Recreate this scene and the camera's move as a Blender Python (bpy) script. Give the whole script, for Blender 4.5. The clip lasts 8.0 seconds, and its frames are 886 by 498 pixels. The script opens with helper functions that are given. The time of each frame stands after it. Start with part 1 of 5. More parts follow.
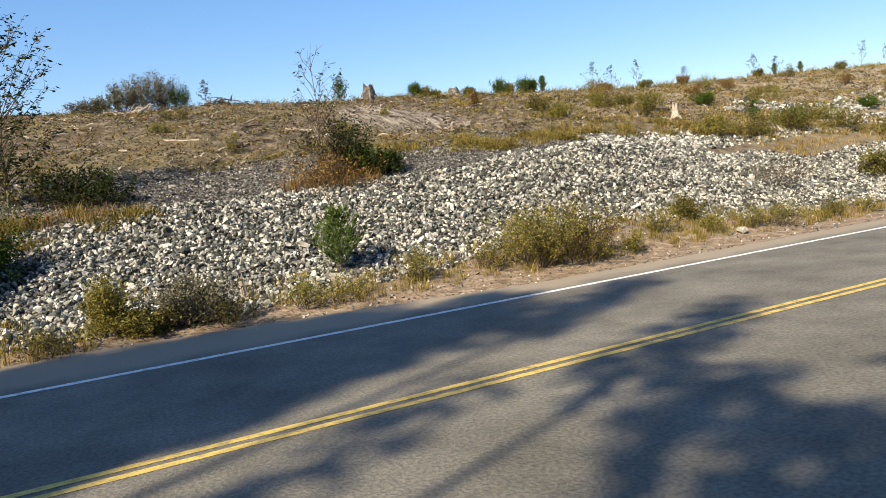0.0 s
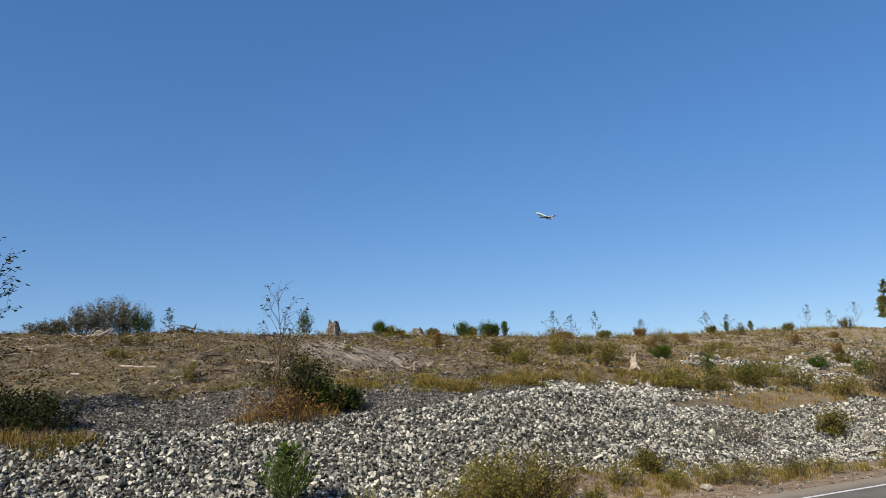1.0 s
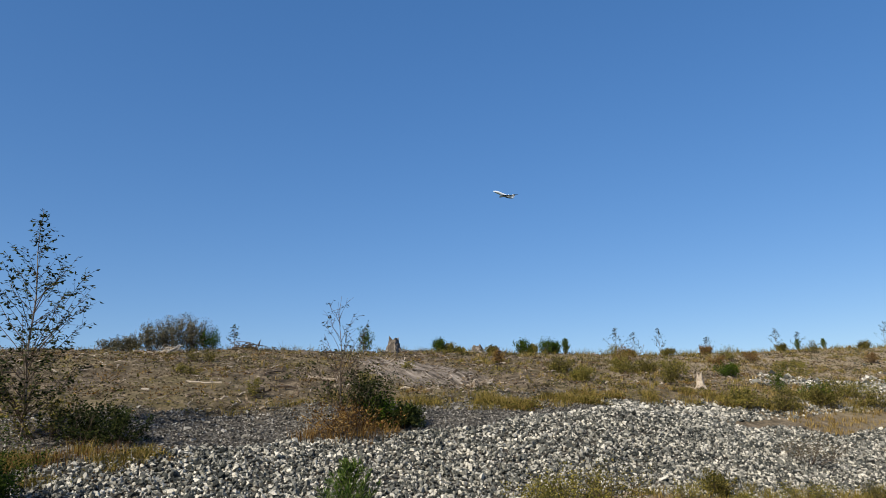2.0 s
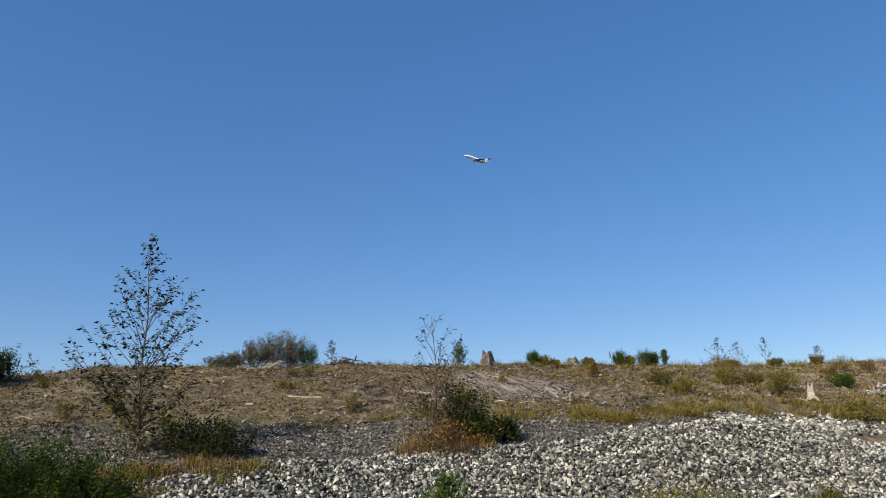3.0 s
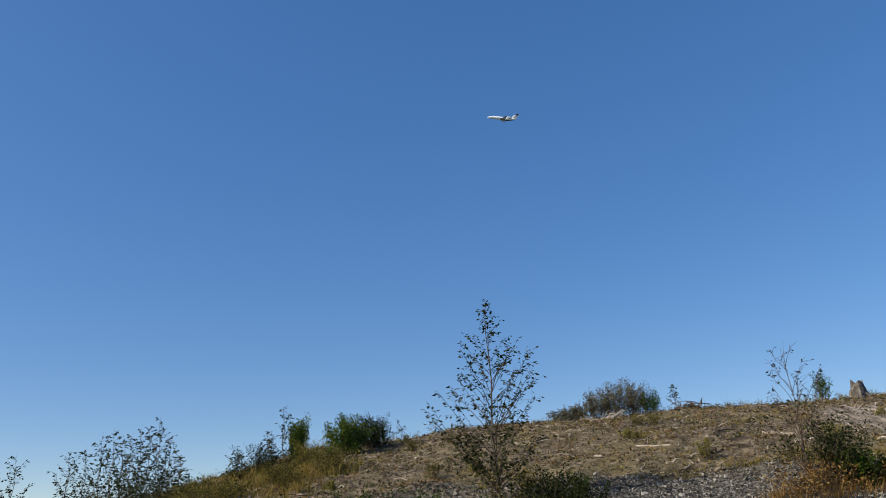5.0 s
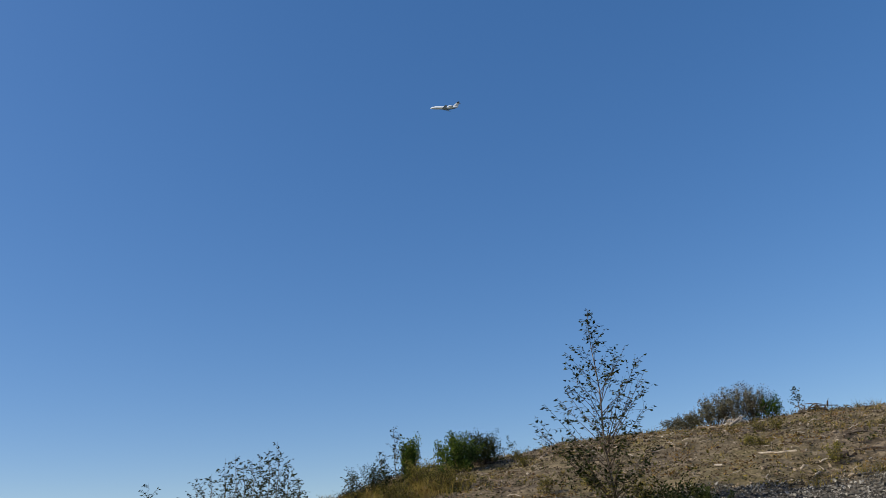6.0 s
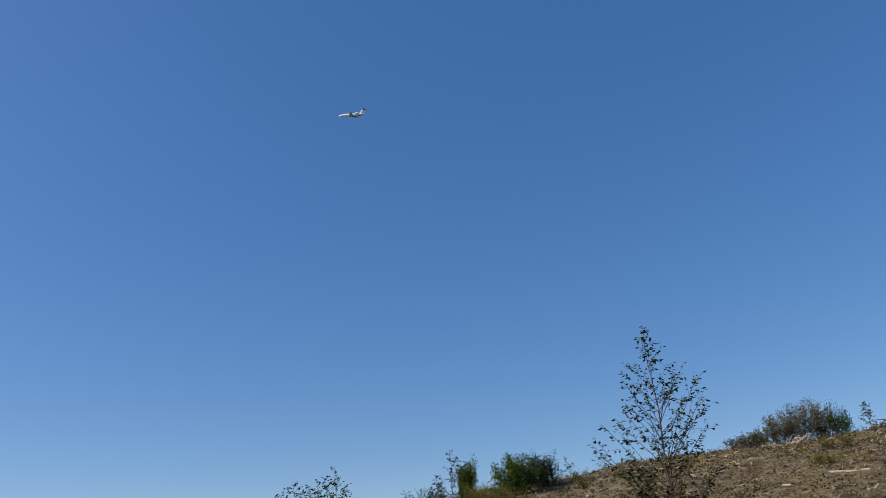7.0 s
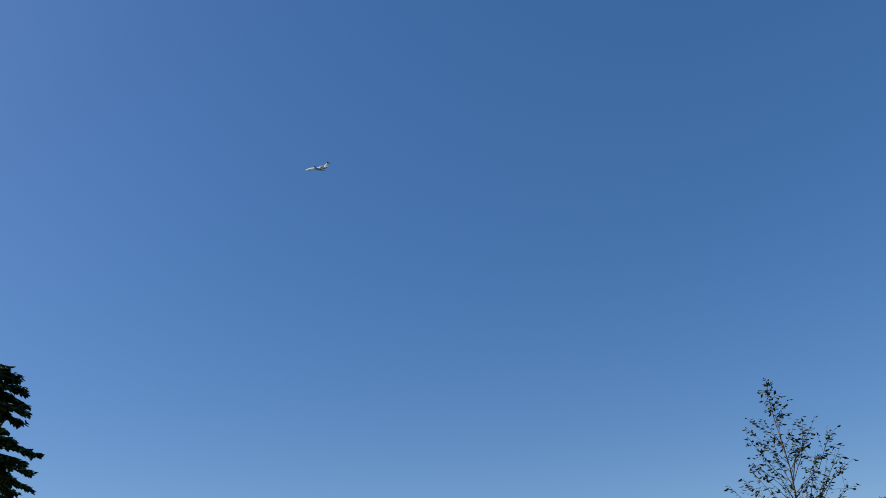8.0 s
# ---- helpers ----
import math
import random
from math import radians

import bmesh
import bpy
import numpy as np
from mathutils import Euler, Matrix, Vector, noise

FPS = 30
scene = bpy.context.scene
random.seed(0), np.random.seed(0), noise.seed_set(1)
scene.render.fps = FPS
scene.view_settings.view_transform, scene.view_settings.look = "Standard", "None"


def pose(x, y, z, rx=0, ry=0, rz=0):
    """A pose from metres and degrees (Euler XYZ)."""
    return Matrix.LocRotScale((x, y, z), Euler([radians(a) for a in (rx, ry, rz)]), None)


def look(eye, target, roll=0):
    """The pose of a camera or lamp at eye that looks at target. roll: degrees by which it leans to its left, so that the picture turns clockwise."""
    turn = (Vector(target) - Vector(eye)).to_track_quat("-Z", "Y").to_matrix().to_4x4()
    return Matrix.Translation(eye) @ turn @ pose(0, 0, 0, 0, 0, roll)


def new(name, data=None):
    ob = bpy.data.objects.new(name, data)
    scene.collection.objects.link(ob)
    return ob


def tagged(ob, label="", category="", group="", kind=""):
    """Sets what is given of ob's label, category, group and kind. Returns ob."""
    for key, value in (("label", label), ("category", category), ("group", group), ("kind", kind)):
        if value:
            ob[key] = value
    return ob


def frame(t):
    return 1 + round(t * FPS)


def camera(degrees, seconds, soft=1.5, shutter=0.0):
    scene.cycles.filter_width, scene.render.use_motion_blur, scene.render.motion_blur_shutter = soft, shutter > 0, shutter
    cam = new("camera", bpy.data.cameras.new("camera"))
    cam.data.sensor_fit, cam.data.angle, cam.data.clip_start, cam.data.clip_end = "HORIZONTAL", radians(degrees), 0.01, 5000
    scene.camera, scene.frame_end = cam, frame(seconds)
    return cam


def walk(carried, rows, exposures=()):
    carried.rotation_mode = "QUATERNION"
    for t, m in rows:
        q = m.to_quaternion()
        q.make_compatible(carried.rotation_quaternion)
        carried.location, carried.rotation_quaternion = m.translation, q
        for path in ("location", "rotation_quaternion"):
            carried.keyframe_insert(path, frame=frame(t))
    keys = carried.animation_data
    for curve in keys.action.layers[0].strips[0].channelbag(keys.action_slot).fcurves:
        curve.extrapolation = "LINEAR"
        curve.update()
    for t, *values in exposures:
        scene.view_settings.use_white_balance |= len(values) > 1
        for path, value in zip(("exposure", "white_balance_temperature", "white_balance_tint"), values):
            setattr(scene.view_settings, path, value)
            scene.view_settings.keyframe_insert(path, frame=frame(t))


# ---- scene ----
EYE = 1.86
cam = camera(60.93, 8.0, soft=0.55)
ROWS = [
    (0.0, pose(0, 0, EYE, 84.445, 5.316, -29.111)),
    (0.1, pose(0, 0, EYE, 84.858, 5.397, -35.189)),
    (0.2, pose(0, 0, EYE, 85.582, 5.540, -39.263)),
    (0.3, pose(0, 0, EYE, 86.800, 5.370, -41.515)),
    (0.4, pose(0, 0, EYE, 88.704, 5.236, -42.175)),
    (0.5, pose(0, 0, EYE, 91.142, 5.216, -41.351)),
    (0.6, pose(0, 0, EYE, 94.155, 4.979, -39.725)),
    (0.7, pose(0, 0, EYE, 97.018, 4.422, -37.585)),
    (0.8, pose(0, 0, EYE, 99.476, 3.747, -35.420)),
    (0.9, pose(0, 0, EYE, 101.245, 3.241, -33.625)),
    (1.0, pose(0, 0, EYE, 102.359, 2.651, -32.125)),
    (1.2, pose(0, 0, EYE, 103.377, 2.127, -30.175)),
    (2.3, pose(0, 0, EYE, 103.974, 2.173, -26.422)),
    (2.5, pose(0, 0, EYE, 104.252, 2.220, -24.947)),
    (3.0, pose(0, 0, EYE, 105.068, 1.898, -20.557)),
    (3.5, pose(0, 0, EYE, 105.811, 1.622, -15.495)),
    (4.0, pose(0, 0, EYE, 106.865, 1.683, -9.396)),
    (4.5, pose(0, 0, EYE, 108.064, 2.159, -2.651)),
    (5.0, pose(0, 0, EYE, 109.868, 3.147, 4.975)),
    (5.2, pose(0, 0, EYE, 110.441, 3.535, 7.608)),
    (6.5, pose(0, 0, EYE, 112.152, 4.446, 15.048)),
    (7.0, pose(0, 0, EYE, 113.504, 4.462, 17.490)),
    (7.5, pose(0, 0, EYE, 115.918, 4.163, 21.262)),
    (8.0, pose(0, 0, EYE, 118.435, 3.258, 25.659)),
]

walk(cam, ROWS, exposures=[(0.0, 0.92, 7150, 10), (0.5, 0.78, 7150, 10), (0.7, 0.50, 6850, 10), (1.0, 0.25, 6500, 10), (2.5, 0.27, 6500, 10), (4.0, 0.34, 6500, 10), (4.8, 0.30, 6500, 10), (5.2, 0.20, 6500, 10), (7.0, 0.14, 6500, 10), (8.0, 0.08, 6500, 10)])

# ---- world, sun ----
SUN_AZ, SUN_EL = -114.0, 36.0     # degrees from +Y towards +X, and above the ground


def make_light():
    world = bpy.data.worlds.new("sky")
    scene.world = world
    world.use_nodes = True
    nt = world.node_tree
    sky = nt.nodes.new("ShaderNodeTexSky")
    sky.sky_type = 'NISHITA'
    sky.sun_disc = False
    sky.sun_elevation = radians(SUN_EL)
    sky.sun_rotation = radians(SUN_AZ)
    sky.air_density, sky.dust_density, sky.ozone_density = 1.0, 1.5, 3.0
    sky.altitude = 1800.0
    bg = nt.nodes["Background"]
    bg.inputs["Strength"].default_value = 0.118
    deep = nt.nodes.new("ShaderNodeHueSaturation")
    deep.inputs["Saturation"].default_value = 1.62
    deep.inputs["Hue"].default_value = 0.510
    deep.inputs["Value"].default_value = 1.77
    even = nt.nodes.new("ShaderNodeGamma")
    even.inputs["Gamma"].default_value = 0.60
    nt.links.new(sky.outputs["Color"], even.inputs["Color"])
    nt.links.new(even.outputs["Color"], deep.inputs["Color"])
    nt.links.new(deep.outputs["Color"], bg.inputs["Color"])
    sun = bpy.data.lights.new("sun", 'SUN')
    sun.energy, sun.angle, sun.color = 5.0, radians(0.53), (1.0, 0.89, 0.71)
    ob = new("sun", sun)
    a, e = radians(SUN_AZ), radians(SUN_EL)
    way = Vector((math.sin(a) * math.cos(e), math.cos(a) * math.cos(e), math.sin(e)))
    ob.matrix_world = look(way * 200, (0, 0, 0))


make_light()


# ---- materials ----
def material(name, colours, scale, rough=0.9, bump=0.3, bump_scale=None, spread=(0.3, 0.7), per_object=0.0, per_island=0.0, through_light=0.0, detail=8, dark_fine=0.0, gloss=0.3):
    """Colours mixed by noise at two scales, with fine relief."""
    m = bpy.data.materials.new(name)
    m.use_nodes = True
    nt = m.node_tree
    n, l = nt.nodes, nt.links
    bsdf = n["Principled BSDF"]
    co = n.new("ShaderNodeTexCoord")
    tex = n.new("ShaderNodeTexNoise")
    tex.inputs["Scale"].default_value, tex.inputs["Detail"].default_value = scale, detail
    tex.inputs["Roughness"].default_value = 0.65
    l.new(co.outputs["Object"], tex.inputs["Vector"])
    ramp = n.new("ShaderNodeValToRGB")
    while len(ramp.color_ramp.elements) < len(colours):
        ramp.color_ramp.elements.new(0.5)
    for i, c in enumerate(colours):
        el = ramp.color_ramp.elements[i]
        el.position = spread[0] + (spread[1] - spread[0]) * i / max(1, len(colours) - 1)
        el.color = (*c, 1)
    source = tex.outputs["Fac"]
    if per_object or per_island:
        add = n.new("ShaderNodeMath")
        add.operation = 'MULTIPLY_ADD'
        if per_object:
            rnd = n.new("ShaderNodeObjectInfo").outputs["Random"]
        else:
            rnd = n.new("ShaderNodeNewGeometry").outputs["Random Per Island"]
        sub = n.new("ShaderNodeMath")
        sub.operation = 'SUBTRACT'
        l.new(rnd, sub.inputs[0])
        sub.inputs[1].default_value = 0.5
        l.new(sub.outputs[0], add.inputs[0])
        add.inputs[1].default_value = per_object or per_island
        l.new(tex.outputs["Fac"], add.inputs[2])
        source = add.outputs[0]
    l.new(source, ramp.inputs[0])
    fine = n.new("ShaderNodeTexNoise")
    fine.inputs["Scale"].default_value, fine.inputs["Detail"].default_value = (bump_scale or scale * 6), 4
    l.new(co.outputs["Object"], fine.inputs["Vector"])
    hsv = n.new("ShaderNodeHueSaturation")
    mr = n.new("ShaderNodeMapRange")
    mr.inputs[1].default_value, mr.inputs[2].default_value = 0.3, 0.7
    mr.inputs[3].default_value, mr.inputs[4].default_value = 0.75 - dark_fine, 1.2
    l.new(fine.outputs["Fac"], mr.inputs[0])
    l.new(mr.outputs[0], hsv.inputs["Value"])
    l.new(ramp.outputs["Color"], hsv.inputs["Color"])
    l.new(hsv.outputs["Color"], bsdf.inputs["Base Color"])
    bsdf.inputs["Roughness"].default_value = rough
    bsdf.inputs["Specular IOR Level"].default_value = 0.08 if through_light else gloss
    if bump:
        b = n.new("ShaderNodeBump")
        b.inputs["Strength"].default_value, b.inputs["Distance"].default_value = bump, 0.05
        l.new(fine.outputs["Fac"], b.inputs["Height"])
        l.new(b.outputs["Normal"], bsdf.inputs["Normal"])
    if through_light:
        tr = n.new("ShaderNodeBsdfTranslucent")
        l.new(hsv.outputs["Color"], tr.inputs["Color"])
        mix = n.new("ShaderNodeMixShader")
        mix.inputs[0].default_value = through_light
        l.new(bsdf.outputs[0], mix.inputs[1])
        l.new(tr.outputs[0], mix.inputs[2])
        l.new(mix.outputs[0], n["Material Output"].inputs["Surface"])
    return m


def ground_material():
    """Soil of the cleared hill, grey gravel of the terrace, tan verge by the road."""
    m = bpy.data.materials.new("soil_and_gravel")
    m.use_nodes = True
    nt = m.node_tree
    n, l = nt.nodes, nt.links
    bsdf = n["Principled BSDF"]
    geo = n.new("ShaderNodeNewGeometry")
    xyz = n.new("ShaderNodeSeparateXYZ")
    l.new(geo.outputs["Position"], xyz.inputs[0])

    drift = n.new("ShaderNodeMapRange")
    drift.inputs[1].default_value, drift.inputs[2].default_value = 13.0, 26.0
    drift.inputs[3].default_value, drift.inputs[4].default_value = 0.0, 9.0
    l.new(xyz.outputs["X"], drift.inputs[0])
    plus = n.new("ShaderNodeMath")
    l.new(xyz.outputs["Y"], plus.inputs[0])
    l.new(drift.outputs[0], plus.inputs[1])
    across = plus.outputs[0]

    def noise_tex(scale, detail=6, rough=0.6):
        t = n.new("ShaderNodeTexNoise")
        t.inputs["Scale"].default_value, t.inputs["Detail"].default_value, t.inputs["Roughness"].default_value = scale, detail, rough
        l.new(geo.outputs["Position"], t.inputs["Vector"])
        return t.outputs["Fac"]

    def ramp(fac, stops):
        r = n.new("ShaderNodeValToRGB")
        while len(r.color_ramp.elements) < len(stops):
            r.color_ramp.elements.new(0.5)
        for e, (p, c) in zip(r.color_ramp.elements, stops):
            e.position, e.color = p, (*c, 1)
        l.new(fac, r.inputs[0])
        return r.outputs["Color"]

    def mask(lo, hi, wobble, raw=False):
        """1 past y = hi, 0 before lo, with a ragged edge."""
        w = n.new("ShaderNodeMath")
        w.operation = 'MULTIPLY_ADD'
        l.new(noise_tex(0.35, 5), w.inputs[0])
        w.inputs[1].default_value = wobble
        l.new(xyz.outputs["Y"] if raw else across, w.inputs[2])
        r = n.new("ShaderNodeMapRange")
        r.inputs[1].default_value, r.inputs[2].default_value = lo + wobble / 2, hi + wobble / 2
        l.new(w.outputs[0], r.inputs[0])
        return r.outputs[0]

    def mix(fac, a, b):
        x = n.new("ShaderNodeMix")
        x.data_type = 'RGBA'
        l.new(fac, x.inputs["Factor"])
        l.new(a, x.inputs["A"])
        l.new(b, x.inputs["B"])
        return x.outputs["Result"]
    grav = n.new("ShaderNodeTexVoronoi")
    grav.inputs["Scale"].default_value = 16
    l.new(geo.outputs["Position"], grav.inputs["Vector"])
    gsep = n.new("ShaderNodeSeparateColor")
    l.new(grav.outputs["Color"], gsep.inputs[0])
    verge = ramp(noise_tex(5.0, 9, 0.75), [(0.32, (0.09, 0.064, 0.042)), (0.5, (0.25, 0.185, 0.125)), (0.7, (0.42, 0.34, 0.25))])
    gravel = ramp(gsep.outputs[0], [(0.0, (0.024, 0.022, 0.019)), (0.6, (0.075, 0.068, 0.058)), (0.95, (0.20, 0.185, 0.16))])
    soil = ramp(noise_tex(2.2, 10, 0.72), [(0.35, (0.026, 0.021, 0.015)), (0.46, (0.092, 0.073, 0.049)), (0.57, (0.185, 0.148, 0.102)), (0.72, (0.34, 0.285, 0.21))])
    speck = ramp(noise_tex(17.0, 6, 0.75), [(0.36, (0.42, 0.40, 0.38)), (0.50, (0.95, 0.95, 0.95)), (0.66, (1.45, 1.42, 1.36))])
    mult = n.new("ShaderNodeMix")
    mult.data_type, mult.blend_type = 'RGBA', 'MULTIPLY'
    mult.inputs["Factor"].default_value = 1.0
    l.new(soil, mult.inputs["A"])
    l.new(speck, mult.inputs["B"])
    soil = mult.outputs["Result"]
    patch = ramp(noise_tex(0.23, 4), [(0.40, (0, 0, 0)), (0.60, (1, 1, 1))])
    dry = ramp(noise_tex(6.0, 8), [(0.3, (0.085, 0.075, 0.03)), (0.7, (0.24, 0.195, 0.085))])
    half = n.new("ShaderNodeMath")
    half.operation = 'MULTIPLY'
    half.inputs[1].default_value = 0.45
    l.new(patch, half.inputs[0])
    hill = mix(half.outputs[0], soil, dry)
    rill = n.new("ShaderNodeMapping")
    rill.inputs["Rotation"].default_value = (0, 0, radians(-38))
    rill.inputs["Scale"].default_value = (4.2, 0.5, 0.6)
    l.new(geo.outputs["Position"], rill.inputs["Vector"])
    washed = n.new("ShaderNodeTexNoise")
    washed.inputs["Scale"].default_value, washed.inputs["Detail"].default_value, washed.inputs["Roughness"].default_value = 1.6, 8, 0.7
    l.new(rill.outputs["Vector"], washed.inputs["Vector"])
    pale = ramp(washed.outputs["Fac"], [(0.38, (0.05, 0.041, 0.032)), (0.47, (0.14, 0.118, 0.094)), (0.55, (0.235, 0.202, 0.165)), (0.66, (0.40, 0.355, 0.30))])
    far_from = n.new("ShaderNodeVectorMath")
    far_from.operation = 'DISTANCE'
    far_from.inputs[1].default_value = (12.2, 12.65, 0.0)
    squash = n.new("ShaderNodeVectorMath")
    squash.operation = 'MULTIPLY'
    squash.inputs[1].default_value = (1.0, 0.5, 0.0)
    l.new(geo.outputs["Position"], squash.inputs[0])
    l.new(squash.outputs[0], far_from.inputs[0])
    ragged = n.new("ShaderNodeMath")
    ragged.operation = 'MULTIPLY_ADD'
    l.new(noise_tex(0.7, 6), ragged.inputs[0])
    ragged.inputs[1].default_value = 3.0
    l.new(far_from.outputs["Value"], ragged.inputs[2])
    spill = n.new("ShaderNodeMapRange")
    spill.inputs[1].default_value, spill.inputs[2].default_value = 3.9, 3.0
    l.new(ragged.outputs[0], spill.inputs[0])
    hill = mix(spill.outputs[0], hill, pale)
    tan = ramp(noise_tex(3.0, 9, 0.75), [(0.3, (0.11, 0.086, 0.052)), (0.5, (0.285, 0.23, 0.15)), (0.7, (0.48, 0.405, 0.285))])
    east = n.new("ShaderNodeMapRange")
    east.inputs[1].default_value, east.inputs[2].default_value, east.inputs[4].default_value = 17.0, 34.0, 0.75
    l.new(xyz.outputs["X"], east.inputs[0])
    hill = mix(east.outputs[0], hill, tan)
    green = ramp(noise_tex(0.5), [(0.3, (0.02, 0.03, 0.012)), (0.7, (0.05, 0.065, 0.03))])
    near_all = mix(mask(11.7, 13.0, 1.5, True), verge, mix(mask(18.2, 20.8, 5.0), gravel, hill))
    l.new(mix(mask(48.0, 60.0, 5.0, True), near_all, green), bsdf.inputs["Base Color"])
    bsdf.inputs["Roughness"].default_value = 0.95
    bsdf.inputs["Specular IOR Level"].default_value = 0.2
    b = n.new("ShaderNodeBump")
    b.inputs["Strength"].default_value, b.inputs["Distance"].default_value = 0.7, 0.08
    l.new(noise_tex(7.0, 8, 0.7), b.inputs["Height"])
    b2 = n.new("ShaderNodeBump")
    b2.inputs["Strength"].default_value, b2.inputs["Distance"].default_value = 0.5, 0.03
    l.new(grav.outputs["Distance"], b2.inputs["Height"])
    l.new(b.outputs["Normal"], b2.inputs["Normal"])
    l.new(b2.outputs["Normal"], bsdf.inputs["Normal"])
    return m


GROUND = ground_material()
ASPHALT = material("asphalt", [(0.10, 0.095, 0.08), (0.155, 0.146, 0.122), (0.21, 0.197, 0.163)], 0.9, 0.85, 0.35, 28, dark_fine=0.12)


def dust_road():
    """Tan dust blown over the outer edge of the road."""
    nt = ASPHALT.node_tree
    n, l = nt.nodes, nt.links
    bsdf = n["Principled BSDF"]
    old = bsdf.inputs["Base Color"].links[0].from_socket
    geo = n.new("ShaderNodeNewGeometry")
    xyz = n.new("ShaderNodeSeparateXYZ")
    l.new(geo.outputs["Position"], xyz.inputs[0])
    tex = n.new("ShaderNodeTexNoise")
    tex.inputs["Scale"].default_value, tex.inputs["Detail"].default_value = 1.1, 6
    l.new(geo.outputs["Position"], tex.inputs["Vector"])
    add = n.new("ShaderNodeMath")
    add.operation = 'MULTIPLY_ADD'
    l.new(tex.outputs["Fac"], add.inputs[0])
    add.inputs[1].default_value = 0.9
    l.new(xyz.outputs["Y"], add.inputs[2])
    mr = n.new("ShaderNodeMapRange")
    mr.inputs[1].default_value, mr.inputs[2].default_value = 9.45, 9.95
    mr.inputs[4].default_value = 0.85
    l.new(add.outputs[0], mr.inputs[0])
    mixed = n.new("ShaderNodeMix")
    mixed.data_type = 'RGBA'
    l.new(mr.outputs[0], mixed.inputs["Factor"])
    l.new(old, mixed.inputs["A"])
    mixed.inputs["B"].default_value = (0.30, 0.25, 0.185, 1)
    l.new(mixed.outputs["Result"], bsdf.inputs["Base Color"])


dust_road()
WHITE_PAINT = material("road_paint_white", [(0.30, 0.30, 0.29), (0.72, 0.72, 0.70), (0.8, 0.8, 0.78)], 9, 0.7, 0.2, 90)
YELLOW_PAINT = material("road_paint_yellow", [(0.22, 0.175, 0.10), (0.56, 0.41, 0.11), (0.68, 0.51, 0.15)], 7, 0.7, 0.2, 90)
STONE = material("broken_rock", [(0.035, 0.04, 0.038), (0.12, 0.125, 0.115), (0.28, 0.277, 0.245), (0.60, 0.58, 0.515)], 2.2, 0.85, 0.4, 30, (0.20, 0.84), per_island=0.7)
STONE_ONE = material("broken_rock_single", [(0.035, 0.04, 0.038), (0.12, 0.125, 0.115), (0.28, 0.277, 0.245), (0.60, 0.58, 0.515)], 2.2, 0.85, 0.4, 30, (0.20, 0.84), per_object=0.7)
GRAVEL = material("dark_gravel", [(0.03, 0.03, 0.028), (0.085, 0.083, 0.076), (0.16, 0.155, 0.14), (0.36, 0.35, 0.32)], 3, 0.9, 0.4, 30, (0.2, 0.85), per_island=0.7)
STONE_PALE = material("pale_boulder_rock", [(0.16, 0.15, 0.13), (0.34, 0.32, 0.275), (0.54, 0.51, 0.44)], 5, 0.85, 0.5, 30)
CLOD = material("soil_clods", [(0.05, 0.036, 0.026), (0.14, 0.104, 0.072), (0.28, 0.225, 0.165)], 3, 0.95, 0.5, 25, per_island=0.5)
DEADWOOD = material("weathered_wood", [(0.10, 0.075, 0.055), (0.25, 0.205, 0.155), (0.50, 0.44, 0.37)], 5, 0.9, 0.5, 40, per_island=0.4)
STUMPWOOD = material("stump_wood", [(0.025, 0.019, 0.014), (0.10, 0.078, 0.058), (0.26, 0.215, 0.17)], 9, 0.9, 0.8, 45)
GREYSTUMP = material("grey_stump_wood", [(0.03, 0.026, 0.022), (0.12, 0.105, 0.09), (0.34, 0.31, 0.275)], 6, 0.9, 0.9, 30)
PALEWOOD = material("pale_barkless_wood", [(0.20, 0.16, 0.12), (0.42, 0.36, 0.29), (0.62, 0.56, 0.47)], 7, 0.85, 0.6, 45)
BARK = material("grey_bark", [(0.07, 0.055, 0.045), (0.16, 0.135, 0.11), (0.27, 0.24, 0.20)], 12, 0.9, 0.6, 60)
PALEBARK = material("pale_dry_bark", [(0.16, 0.13, 0.10), (0.30, 0.26, 0.21), (0.46, 0.41, 0.34)], 2, 0.9, 0.4, 12)
TWIG = material("twigs", [(0.05, 0.036, 0.028), (0.12, 0.09, 0.068)], 9, 0.9, 0.2, 40)
LEAF_DARK = material("leaf_dark_green", [(0.011, 0.020, 0.006), (0.028, 0.043, 0.012), (0.070, 0.080, 0.023)], 3, 0.55, 0, 20, per_island=0.7, through_light=0.25)
LEAF_OLIVE = material("leaf_olive", [(0.042, 0.045, 0.012), (0.12, 0.115, 0.028), (0.26, 0.215, 0.055)], 3, 0.6, 0, 20, per_island=0.7, through_light=0.3)
LEAF_GREEN = material("leaf_green", [(0.018, 0.042, 0.004), (0.042, 0.092, 0.008), (0.10, 0.155, 0.016)], 3, 0.6, 0, 20, per_island=0.7, through_light=0.3)
LEAF_FRESH = material("leaf_fresh_green", [(0.035, 0.065, 0.010), (0.085, 0.14, 0.022), (0.16, 0.22, 0.04)], 3, 0.6, 0, 20, per_island=0.7, through_light=0.35)
LEAF_LUSH = material("leaf_lush_green", [(0.013, 0.030, 0.004), (0.032, 0.066, 0.008), (0.075, 0.115, 0.016)], 3, 0.6, 0, 20, per_island=0.7, through_light=0.3)
LEAF_YELLOW = material("leaf_yellow_green", [(0.10, 0.10, 0.022), (0.21, 0.195, 0.042), (0.34, 0.285, 0.075)], 3, 0.6, 0, 20, per_island=0.7, through_light=0.35)
